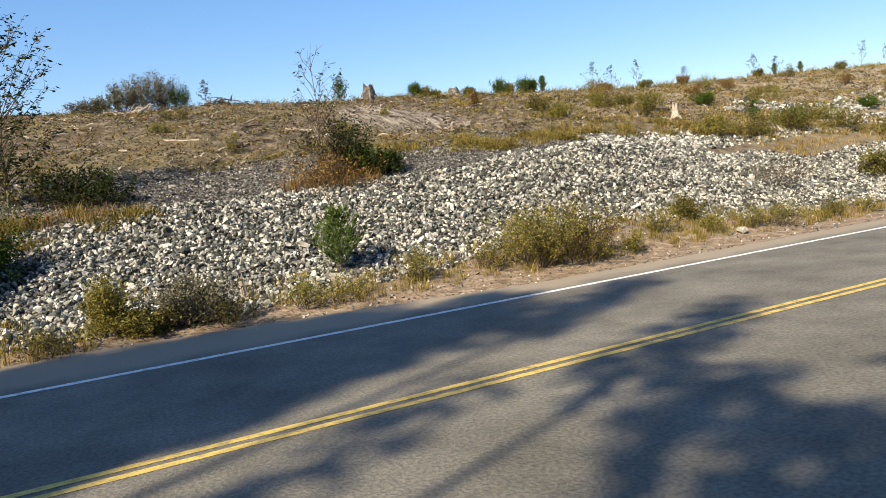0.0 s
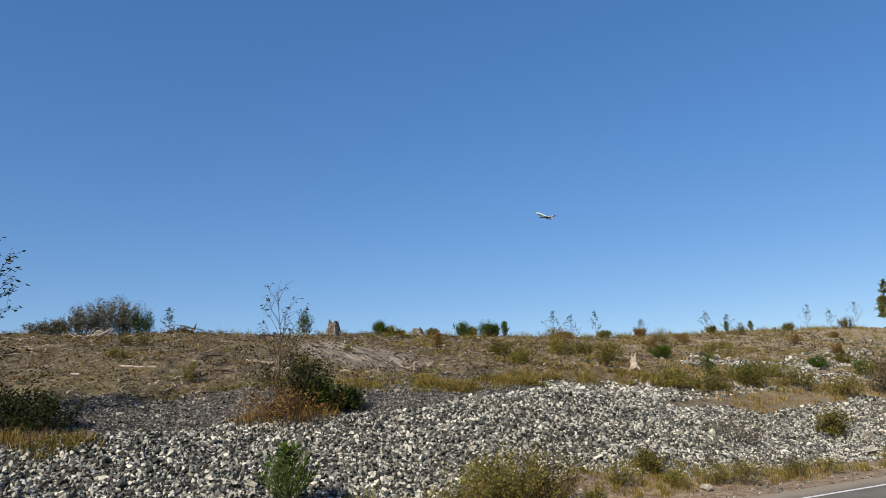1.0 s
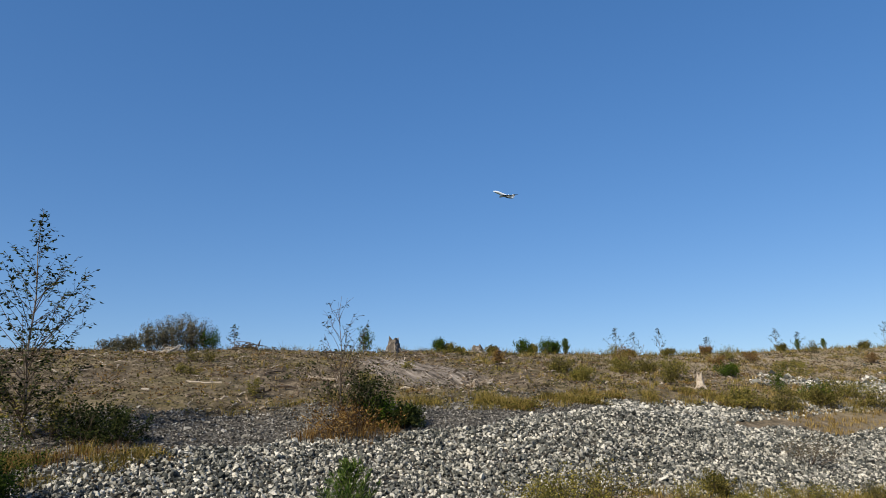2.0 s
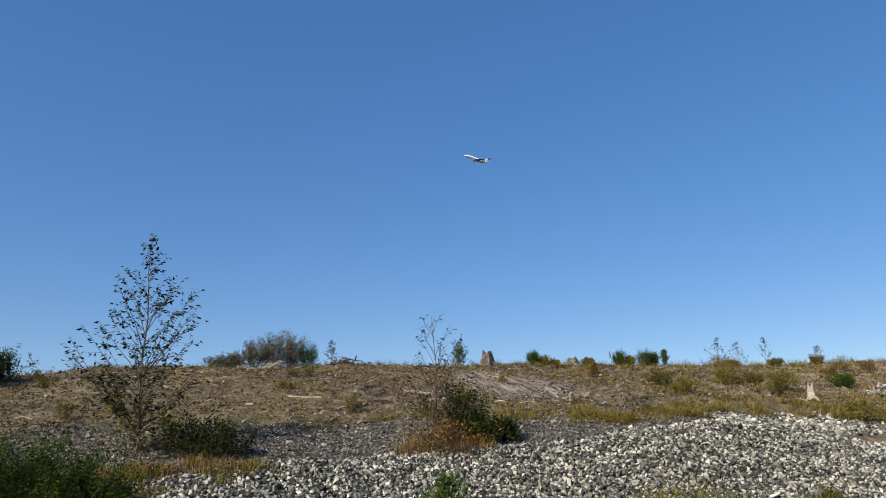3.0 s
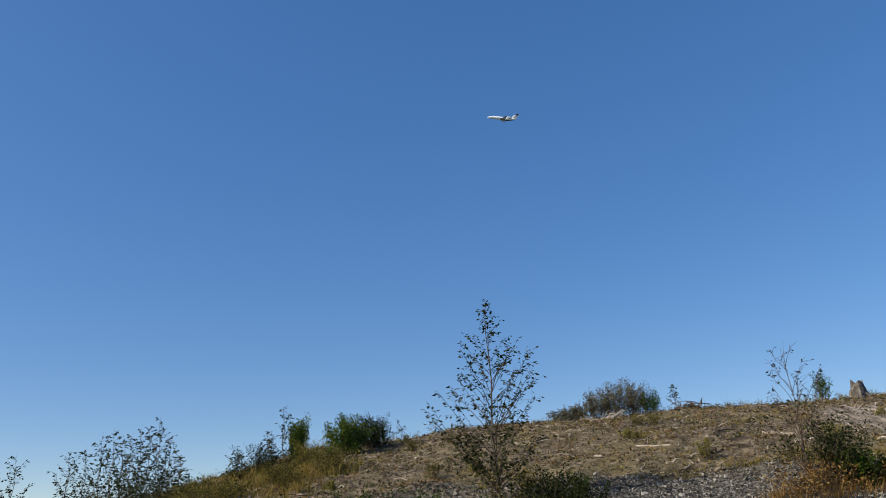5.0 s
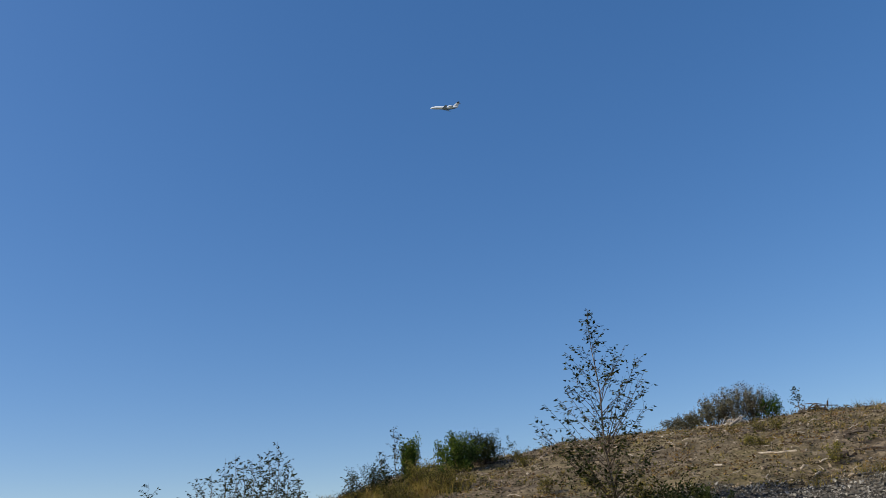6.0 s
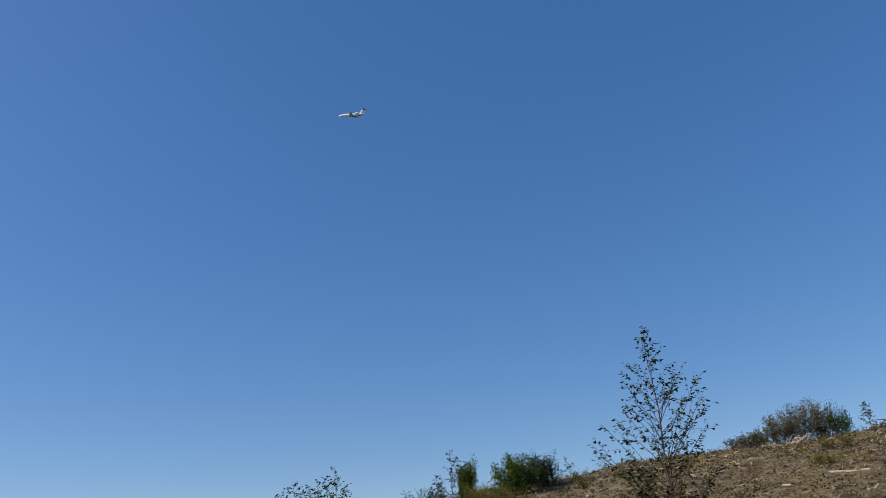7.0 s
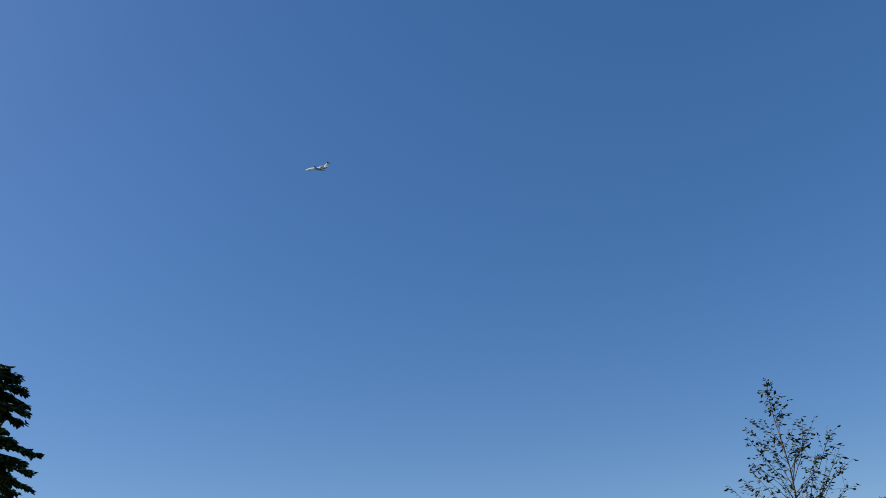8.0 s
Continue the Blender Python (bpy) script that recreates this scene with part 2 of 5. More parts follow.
LEAF_GREY = material("leaf_grey_brown", [(0.05, 0.042, 0.024), (0.11, 0.092, 0.052), (0.20, 0.165, 0.10)], 3, 0.7, 0, 20, per_island=0.6, through_light=0.25)
LEAF_DUSK = material("leaf_grey_green", [(0.06, 0.062, 0.04), (0.135, 0.132, 0.085), (0.23, 0.21, 0.14)], 3, 0.7, 0, 20, per_island=0.6, through_light=0.2)
LEAF_RUST = material("fern_rust", [(0.10, 0.05, 0.016), (0.20, 0.115, 0.035), (0.33, 0.22, 0.08)], 3, 0.75, 0, 20, per_island=0.7, through_light=0.3)
NEEDLE = material("needles", [(0.028, 0.06, 0.012), (0.07, 0.13, 0.024), (0.14, 0.20, 0.04)], 4, 0.6, 0, 20, per_island=0.7, through_light=0.15)
NEEDLE_FAR = material("needles_dark", [(0.018, 0.036, 0.012), (0.042, 0.074, 0.022), (0.09, 0.125, 0.038)], 0.6, 0.7, 0, 20, per_island=0.7, through_light=0.12)
# lighter olive copy of the dark needles, sunlit tone put into the colour
NEEDLE_SUN = material("needles_olive_sunlit", [(0.03, 0.044, 0.017), (0.08, 0.105, 0.042), (0.18, 0.195, 0.09)], 0.6, 0.7, 0, 20, per_island=0.7, through_light=0.2)
GRASS_DRY = material("dry_grass", [(0.15, 0.10, 0.035), (0.32, 0.23, 0.08), (0.47, 0.36, 0.15)], 1.2, 0.8, 0, 20, per_island=0.5, through_light=0.35)
GRASS_OLIVE = material("olive_grass", [(0.09, 0.08, 0.018), (0.21, 0.175, 0.04), (0.35, 0.27, 0.07)], 1.2, 0.8, 0, 20, per_island=0.5, through_light=0.35)
JET_WHITE = material("aircraft_white", [(0.84, 0.91, 0.99), (0.87, 0.94, 1.0)], 0.5, 0.3, 0, 5)
JET_NAVY = material("aircraft_navy", [(0.012, 0.018, 0.045), (0.02, 0.03, 0.07)], 0.5, 0.3, 0, 5)
JET_DARK = material("aircraft_dark", [(0.012, 0.014, 0.018), (0.03, 0.03, 0.035)], 0.5, 0.2, 0, 5)


# ---- mesh helpers ----
class Shape:
    """Gathers points and faces for one mesh."""

    def __init__(self):
        self.v, self.f, self.count = [], [], 0

    def add(self, verts, faces):
        base = self.count
        self.v.extend(verts)
        self.count += len(verts)
        self.f.extend([tuple(i + base for i in f) for f in faces])

    def tube(self, points, radii, sides=6, cap=True):
        ring, pts = [], [Vector(p) for p in points]
        for i, p in enumerate(pts):
            d = (pts[min(i + 1, len(pts) - 1)] - pts[max(i - 1, 0)]).normalized()
            a = d.orthogonal().normalized()
            b = d.cross(a)
            for k in range(sides):
                w = 2 * math.pi * k / sides
                ring.append(p + (a * math.cos(w) + b * math.sin(w)) * radii[i])
        faces = []
        for i in range(len(pts) - 1):
            for k in range(sides):
                k2 = (k + 1) % sides
                faces.append((i * sides + k, i * sides + k2, (i + 1) * sides + k2, (i + 1) * sides + k))
        if cap:
            faces.append(tuple(reversed(range(sides))))
            faces.append(tuple(range((len(pts) - 1) * sides, len(pts) * sides)))
        self.add(ring, faces)

    def leaf(self, p, along, side, length, width):
        """A leaf folded a little along its midrib."""
        p, along, side = Vector(p), along.normalized(), side.normalized()
        up = along.cross(side) * width * 0.25
        m = p + along * length * 0.5
        self.add([p, m + side * width * 0.5 + up, p + along * length, m - side * width * 0.5 + up], [(0, 1, 2), (0, 2, 3)])

    def blade(self, p, tip, width, bend):
        p, tip = Vector(p), Vector(tip)
        side = (tip - p).cross(Vector((bend[1], -bend[0], 0.3))).normalized() * width * 0.5
        mid = p.lerp(tip, 0.55) - Vector((bend[0], bend[1], 0)) * 0.25
        self.add([p - side, p + side, mid + side * 0.8, mid - side * 0.8, tip], [(0, 1, 2, 3), (3, 2, 4)])

    def mesh(self, name, mat, smooth=False):
        me = bpy.data.meshes.new(name)
        me.from_pydata([tuple(p) for p in self.v], [], self.f)
        me.materials.append(mat)
        if smooth:
            me.polygons.foreach_set("use_smooth", [True] * len(me.polygons))
        me.update()
        return me


def part(name, shape, mat, parent=None, label="", smooth=False, kind=""):
    ob = new(name, shape.mesh(name, mat, smooth))
    if parent:
        ob.parent = parent
    return tagged(ob, label, kind=kind)


def thing(name, x, y, z, label, category, group="", turn=0.0, lean=0.0):
    ob = new(name)
    ob.empty_display_size = 0.2
    ob.matrix_basis = pose(x, y, z, 0, lean, turn)
    return tagged(ob, label, category, group)


def rnd(a, b):
    return random.uniform(a, b)


# ---- the lie of the land ----
def table(u, pairs):
    return float(np.interp(u, [p[0] for p in pairs], [p[1] for p in pairs]))


FOOT = [(-40, -7.6), (11, -7.0), (23, -6.4), (34, -5.6), (42, -4.7), (47, -4.5), (54, -4.6), (61, -4.0), (75, -2.0)]
BANK_TOP = [(-50, -1.6), (-30, -1.9), (-10, -1.9), (-1, -1.54), (6, -0.65), (12, -0.6), (21, -0.37), (26, 0.1), (31, 0.42), (36, 0.65), (41, 1.2), (46, 0.1), (51, -1.1), (57, -0.9), (62, -0.3), (75, -0.2)]
TERRACE = [(-60, -0.6), (-35, 0.0), (-20, 0.9), (-5, 1.8), (3, 1.75), (12, 2.0), (18, 2.2), (30, 2.3), (45, 2.2), (55, 1.7), (62, 1.4), (75, 1.3)]
CREST = [(-60, 0.3), (-40, 0.8), (-30, 1.6), (-22.6, 2.5), (-19, 3.9), (-16.7, 4.8), (-13.4, 5.5), (-9.8, 5.7), (-6.5, 5.85), (-4, 6.4), (3, 6.5), (13, 6.5), (24, 6.15), (30, 5.95), (40, 5.25), (47, 4.9), (54, 4.75), (59, 4.5), (63, 4.15), (67, 3.95), (75, 3.9)]
Y_FOOT, Y_TOP, Y_TERRACE, Y_CREST = 12.5, 16.0, 19.5, 33.0


def line_height(x, y, pairs):
    x = max(-70.0, min(130.0, x))
    return EYE + math.hypot(x, y) * math.tan(radians(table(math.degrees(math.atan2(x, y)), pairs)))


def on_spill(x, y):
    """The bare pale patch of washed soil on the hill."""
    return ((x - 12.2) / 1.9) ** 2 + ((y - 25.3) / 3.8) ** 2 < 0.8 + 0.5 * noise.noise(Vector((x, y * 0.6, 77)))


def land(x, y):
    """Height of the ground at a place."""
    if y < 10.4:
        if y > 0.9:
            return -0.05
        return -0.05 - 0.10 * min(1.0, (0.9 - y) / 2.0)
    foot, top = line_height(x, Y_FOOT, FOOT), line_height(x, Y_TOP, BANK_TOP)
    terrace, crest = line_height(x, Y_TERRACE, TERRACE), line_height(x, Y_CREST, CREST)
    foot = max(0.05, min(foot, 0.8))
    rough = noise.noise(Vector((x * 0.35, y * 0.35, 1.7))) * 0.16 + noise.noise(Vector((x * 1.3, y * 1.3, 5.1))) * 0.09 + noise.noise(Vector((x * 3.1, y * 2.6, 9.4))) * 0.05
    if y < Y_FOOT:
        s = (y - 10.4) / (Y_FOOT - 10.4)
        return -0.05 + (foot + 0.05) * s ** 1.3 + rough * 0.25 * s
    if y < Y_TOP:
        s = (y - Y_FOOT) / (Y_TOP - Y_FOOT)
        return foot + (top - foot) * s + rough * 0.35
    if y < Y_TERRACE:
        s = (y - Y_TOP) / (Y_TERRACE - Y_TOP)
        return top + (terrace - top) * s + rough * (0.35 + 0.3 * s)
    if y < Y_CREST:
        if on_spill(x, y):
            rough = rough * 0.7 + 0.16 * noise.noise(Vector((x * 1.9 + y * 0.9, y * 0.22 - x * 0.1, 12.0)))
        s = (y - Y_TERRACE) / (Y_CREST - Y_TERRACE)
        bulge = math.sin(math.pi * s) * 0.06 * (crest - terrace)
        fade = 1.0 if s < 0.8 else 1.0 - (s - 0.8) / 0.2 * 0.6
        return terrace + (crest - terrace) * s + bulge + rough * 1.1 * fade
    past = y - Y_CREST
    if past < 30:
        return crest - 0.03 * past + rough * 0.45
    return (crest - 0.9) * max(0.0, 1.0 - (past - 30) / 300.0) + rough * 0.3


def axis(stops):
    out = []
    for a, b, step in stops:
        n = max(1, round((b - a) / step))
        out += [a + (b - a) * i / n for i in range(n)]
    return out + [stops[-1][1]]


def make_ground():
    xs = axis([(-2500, -300, 400), (-300, -60, 30), (-60, -22, 1.0), (-22, 45, 0.3), (45, 130, 0.9), (130, 300, 30), (300, 2500, 400)])
    ys = axis([(-2500, -200, 400), (-200, -10, 20), (-10, 10.4, 1.7), (10.4, 21, 0.25), (21, 36, 0.35), (36, 64, 3), (64, 400, 40), (400, 2500, 500)])
    verts = [(x, y, land(x, y)) for y in ys for x in xs]
    w = len(xs)
    faces = [(j * w + i, j * w + i + 1, (j + 1) * w + i + 1, (j + 1) * w + i) for j in range(len(ys) - 1) for i in range(w - 1)]
    s = Shape()
    s.add(verts, faces)
    ob = part("ground", s, GROUND, None, smooth=True)
    tagged(ob, "brown cleared hillside soil with gravel terrace and verge", "ground", kind="structure")


make_ground()


def strip(name, y0, y1, z, mat, label, x0=-220, x1=260, thick=0.0, step=4.0, ragged=0.0, parent=None):
    """A band along the road; ragged: how far its far edge wanders."""
    s = Shape()
    xs = axis([(x0, -12, 12), (-12, 45, step), (45, x1, 12)])
    v, f = [], []
    for x in xs:
        e = noise.noise(Vector((x * 0.9, 3.3, 0))) * ragged + (max(0.0, min(1.0, (7.5 - x) * 0.15)) if ragged else 0.0)
        v += [(x, y0, z), (x, y1 + e, z), (x, y1 + e, z - thick), (x, y0, z - thick)]
    for i in range(len(xs) - 1):
        a, b = i * 4, i * 4 + 4
        f += [(a, b, b + 1, a + 1)]
        if thick:
            f += [(a + 1, b + 1, b + 2, a + 2), (a + 3, b + 3, b, a), (a + 2, b + 2, b + 3, a + 3)]
    s.add(v, f)
    ob = part(name, s, mat, parent)
    if label:
        tagged(ob, label, name.split("_")[0], kind="structure")
    return ob


road = strip("road", 1.0, 9.85, 0.0, ASPHALT, "grey asphalt two-lane road with worn surface", thick=0.12, step=0.4, ragged=0.10)
for y, w, mat, label in ((5.565, 0.09, YELLOW_PAINT, "yellow centre line"), (5.735, 0.09, YELLOW_PAINT, "yellow centre line"),
                         (9.0, 0.12, WHITE_PAINT, "white edge line"), (1.80, 0.13, WHITE_PAINT, "white edge line")):
    tagged(strip("lane_line", y - w / 2, y + w / 2, 0.004, mat, "", parent=road), label)


# ---- stones ----
def rock_mesh(size, flat=0.7, seed=0, points=7):
    """An angular broken stone: the hull of a few points on a squashed ball."""
    r = random.Random(seed)
    bm = bmesh.new()
    for _ in range(points):
        d = Vector((r.gauss(0, 1), r.gauss(0, 1), r.gauss(0, 1))).normalized() * r.uniform(0.8, 1.1)
        bm.verts.new((d.x * size * 0.62, d.y * size * 0.5, d.z * size * 0.5 * flat))
    res = bmesh.ops.convex_hull(bm, input=bm.verts)
    bmesh.ops.delete(bm, geom=list({g for g in res["geom_interior"] + res["geom_unused"] if isinstance(g, bmesh.types.BMVert)}), context='VERTS')
    verts = [v.co.copy() for v in bm.verts]
    for i, v in enumerate(bm.verts):
        v.index = i
    faces = [tuple(v.index for v in f.verts) for f in bm.faces]
    bm.free()
    return verts, faces


ROCKS = [rock_mesh(1.0, 0.62 + 0.07 * (k % 6), k, 8 + k % 3) for k in range(30)]
PEBBLES = [rock_mesh(1.05, 0.6 + 0.06 * (k % 6), 100 + k, 6) for k in range(16)]


def turn_matrix():
    return Euler((rnd(-1.1, 1.1), rnd(-1.1, 1.1), rnd(0, 6.28))).to_matrix()


def in_bank(x, y):
    """How thickly broken rock covers a place, 0 to 1."""
    if x < -9 or x > 30 + noise.noise(Vector((y * 0.7, 31, 0))) * 2.5:
        return 0.0
    lo = (11.3 if x < 3 else 11.3 + min(0.8, (x - 3) * 0.16)) + noise.noise(Vector((x * 0.4, 2.0, 0))) * 0.35 + (max(0, 1 - abs(x - 10) / 4) * 0.5)
    hi = Y_TOP + 0.2 + noise.noise(Vector((x * 0.5, 9.0, 0))) * 0.45
    if x < 0:
        hi -= 0.16 * -x
        lo += 0.03 * -x
    if 10 < x < 22:
        hi += 1.0 * math.sin((x - 10) / 12 * math.pi)
    if lo < y < hi:
        return 1.0
    return 0.0


def make_bank():
    bank = thing("rock_bank", 0, 0, 0, "bank of loose grey and white broken rock", "rock bank")
    tagged(bank, kind="structure")
    placed = []
    for _ in range(100000):
        x, y = rnd(-9, 33), rnd(10.9, 17.4)
        if in_bank(x, y) < 0.5 or (x > 26 and random.random() < 0.35):
            continue
        size = random.choice((0.052, 0.062, 0.072, 0.085, 0.105)) * rnd(0.85, 1.2)
        if random.random() < 0.02:
            size *= 1.6
        placed.append((x, y, size))
    near = sorted(range(len(placed)), key=lambda i: abs(placed[i][0] - 4) + abs(placed[i][1] - 13.5) * 2)[:300]
    nearset = set(near)
    rest = Shape()
    for i, (x, y, size) in enumerate(placed):
        k = random.randrange(len(ROCKS))
        v, f = ROCKS[k]
        m = turn_matrix()
        p = Vector((x, y, land(x, y) + size * rnd(0.08, 0.6)))
        if i in nearset:
            s = Shape()
            s.add([m @ (q * size) for q in v], f)
            ob = part("stone", s, STONE_ONE, bank)
            ob.location = p
        else:
            rest.add([m @ (q * size) + p for q in v], f)
    part("stones", rest, STONE, bank, kind="stuff")


def scatter_rocks(name, label, count, area, sizes, mat, keep=None):
    s = Shape()
    for _ in range(count):
        x, y = rnd(area[0], area[1]), rnd(area[2], area[3])
        if keep and not keep(x, y):
            continue
        size = rnd(*sizes) * (2.0 if random.random() < 0.03 else 1.0)
        kinds = PEBBLES if sizes[1] < 0.11 else ROCKS
        v, f = kinds[random.randrange(len(kinds))]
        m = turn_matrix()
        p = Vector((x, y, land(x, y) + size * 0.1))
        s.add([m @ (q * size) + p for q in v], f)
    tagged(part(name, s, mat), label, "stones", kind="stuff")


def upper_streak(x, y):
    """Rock spill higher on the hill to the far end."""
    c = 21.5 + noise.noise(Vector((x * 0.2, 4, 0))) * 1.0
    return 26 < x < 62 and abs(y - c) < 0.9 + 0.5 * noise.noise(Vector((x * 0.3, 7, 0)))


def mid_streak(x, y):
    c = 18.0 + (x - 18) * 0.04 + noise.noise(Vector((x * 0.3, 14, 0))) * 0.6
    return 15 < x < 34 and abs(y - c) < 0.7


make_bank()
scatter_rocks("upper_rock_spill", "pale broken rock spilled over the slope", 6500, (26, 62, 19.5, 24), (0.10, 0.24), STONE, upper_streak)
scatter_rocks("middle_rock_spill", "pale broken rock between grass patches", 5000, (15, 34, 16.8, 20), (0.07, 0.16), STONE, mid_streak)
scatter_rocks("terrace_gravel", "dark grey loose gravel on the terrace", 34000, (-14, 17, 15.6, 20.4), (0.03, 0.085), GRAVEL)
scatter_rocks("verge_gravel", "small stones along the road edge", 3500, (-10, 40, 10.0, 12.6), (0.02, 0.08), STONE)
scatter_rocks("soil_lumps", "brown clods and stones on the cleared slope", 28000, (-18, 45, 19.5, 33), (0.025, 0.105), CLOD, lambda x, y: random.random() < 0.6 or not on_spill(x, y))
scatter_rocks("soil_lumps", "brown clods and stones on the far slope", 2600, (40, 100, 18, 34), (0.06, 0.16), CLOD)
scatter_rocks("far_slope_rock", "pale broken rock strewn on the far slope", 2200, (40, 80, 17, 27), (0.08, 0.22), STONE, lambda x, y: noise.noise(Vector((x * 0.12, y * 0.5, 90))) > 0.12)


def on_heap(x, y):
    """Bare rock spills that carry no plants."""
    return any(((x - cx) / rx) ** 2 + ((y - cy) / ry) ** 2 < 1 for cx, cy, rx, ry in ((31.2, 20.4, 3.6, 2.0), (19.2, 17.3, 2.3, 1.0), (15.9, 18.2, 1.1, 1.0)))


def heap(cx, cy, rx, ry):
    """True inside a ragged oval."""
    return lambda x, y: ((x - cx) / rx) ** 2 + ((y - cy) / ry) ** 2 < 0.75 + 0.7 * noise.noise(Vector((x * 0.6, y * 0.8, 50)))


for cx, cy, rx, ry, n in ((31.2, 21.0, 3.2, 1.5, 5200), (19.2, 17.7, 2.1, 0.65, 2600), (15.9, 18.4, 0.95, 0.8, 1500), (27.5, 18.0, 2.2, 0.6, 1600), (40.5, 23.5, 3.6, 0.9, 900), (50.5, 18.8, 5.5, 1.7, 2600), (24.4, 18.5, 1.8, 0.6, 500), (34.3, 14.9, 1.2, 0.8, 250)):
    scatter_rocks("rock_spill", "pale broken rock heaped on the cleared slope", n, (cx - rx * 1.2, cx + rx * 1.2, cy - ry * 1.2, cy + ry * 1.2), (0.10, 0.20) if cx > 29 else (0.06, 0.13), STONE, heap(cx, cy, rx, ry))


# ---- sticks, logs, stumps ----
def make_sticks(count, area, mat, label, longest=0.5, thick=(0.006, 0.018)):
    s = Shape()
    for _ in range(count):
        x, y = rnd(area[0], area[1]), rnd(area[2], area[3])
        a, ln = rnd(0, 6.28), 0.1 + longest * random.random() ** 2
        p0 = Vector((x, y, land(x, y) + 0.03))
        q = Vector((x + math.cos(a) * ln, y + math.sin(a) * ln * 0.6, 0))
        q.z = land(q.x, q.y) + rnd(0.02, 0.10)
        r = rnd(*thick)
        mid = (p0 + q) / 2 + Vector((0, 0, rnd(0, 0.05)))
        s.tube([p0, mid, q], [r, r * 0.9, r * 0.5], 5)
    tagged(part("slash_wood", s, mat), label, "sticks", kind="stuff")


def log(x, y, length, radius, turn, label, mat=DEADWOOD, lift=0.0):
    ob = thing("log", x, y, 0, label, "log", "logs on the slope")
    s = Shape()
    a = radians(turn)
    pts, rad = [], []
    for i in range(7):
        u = (i / 6 - 0.5) * length
        px, py = u * math.cos(a), u * math.sin(a)
        pts.append((px, py, land(x + px, y + py) + radius * 0.8 + lift * (i / 6) + rnd(-0.02, 0.02)))
        rad.append(radius * rnd(0.8, 1.1))
    s.tube(pts, rad, 9)
    part("trunk", s, mat, ob)
    for _ in range(2):
        b = Shape()
        p = Vector(pts[random.randrange(1, 6)])
        b.tube([p, p + Vector((rnd(-0.2, 0.2), rnd(-0.2, 0.1), rnd(0.15, 0.3)))], [radius * 0.3, radius * 0.12], 5)
        part("broken_branch", b, mat, ob)
    return ob


def stump(x, y, radius, height, label, mat=STUMPWOOD, lean=0.0, dome=0.0):
    ob = thing("tree_stump", x, y, land(x, y) - 0.05, label, "tree stump", "tree stumps", rnd(0, 360), lean)
    s = Shape()
    sides, rings = 18, 7
    ph = [rnd(0, 6.28) for _ in range(4)]
    v = []
    for j in range(rings):
        u = j / (rings - 1)
        flare = 1.0 + 0.4 * (1 - u) ** 3 - 0.22 * u
        for k in range(sides):
            w = 2 * math.pi * k / sides
            r = radius * flare * (1 + 0.14 * math.sin(3 * w + ph[0]) + 0.11 * math.sin(7 * w + ph[1]) * (1.4 - u) + rnd(-0.07, 0.07))
            top = height * (1 + (0.05 * math.sin(2 * w + ph[2]) + 0.10 * math.sin(5 * w + ph[3]) + rnd(-0.18, 0.12)))
            r *= 1 - dome * max(0.0, u - 0.55) / 0.45
            v.append((r * math.cos(w), r * math.sin(w), u * top))
    f = []
    for j in range(rings - 1):
        for k in range(sides):
            k2 = (k + 1) % sides
            f.append((j * sides + k, j * sides + k2, (j + 1) * sides + k2, (j + 1) * sides + k))
    s.add(v, f)
    part("trunk", s, mat, ob)
    c = Shape()
    ring = v[(rings - 1) * sides:]
    c.add([Vector(p) * 0.995 for p in ring] + [Vector((0, 0, height * 0.86))], [(k, (k + 1) % sides, sides) for k in range(sides)])
    part("cut_top", c, mat, ob, "splintered top")
    for k in range(5):
        w = 2 * math.pi * k / 5 + rnd(-0.3, 0.3)
        d = Vector((math.cos(w), math.sin(w), 0))
        t = Shape()
        t.tube([d * radius * 0.9 + Vector((0, 0, height * 0.28)), d * radius * 1.4 + Vector((0, 0, 0.05)), d * radius * 2.0 - Vector((0, 0, 0.1))],
               [radius * 0.25, radius * 0.18, radius * 0.08], 6)
        part("root", t, mat, ob)
    return ob


def branch_pile(x, y, spread, label, count=24, mat=PALEWOOD, size=1.0):
    ob = thing("branch_pile", x, y, 0, label, "branches")
    for _ in range(count):
        s = Shape()
        px, py = rnd(-spread, spread), rnd(-spread, spread) * 0.4
        z = land(x + px, y + py)
        a, ln = rnd(0, 6.28), rnd(0.25, 0.8) * size
        p0 = Vector((px, py, z + rnd(0.02, 0.32) * size))
        p2 = p0 + Vector((math.cos(a) * ln, math.sin(a) * ln * 0.6, rnd(-0.25, 0.35) * size))
        p2.z = max(p2.z, land(x + p2.x, y + p2.y) + 0.02)
        r = rnd(0.014, 0.045) * max(1.0, size)
        s.tube([p0, p0.lerp(p2, 0.5) + Vector((0, 0, rnd(0, 0.12))), p2], [r, r * 0.85, r * 0.4], 6)
        part("branch", s, mat, ob)
    return ob


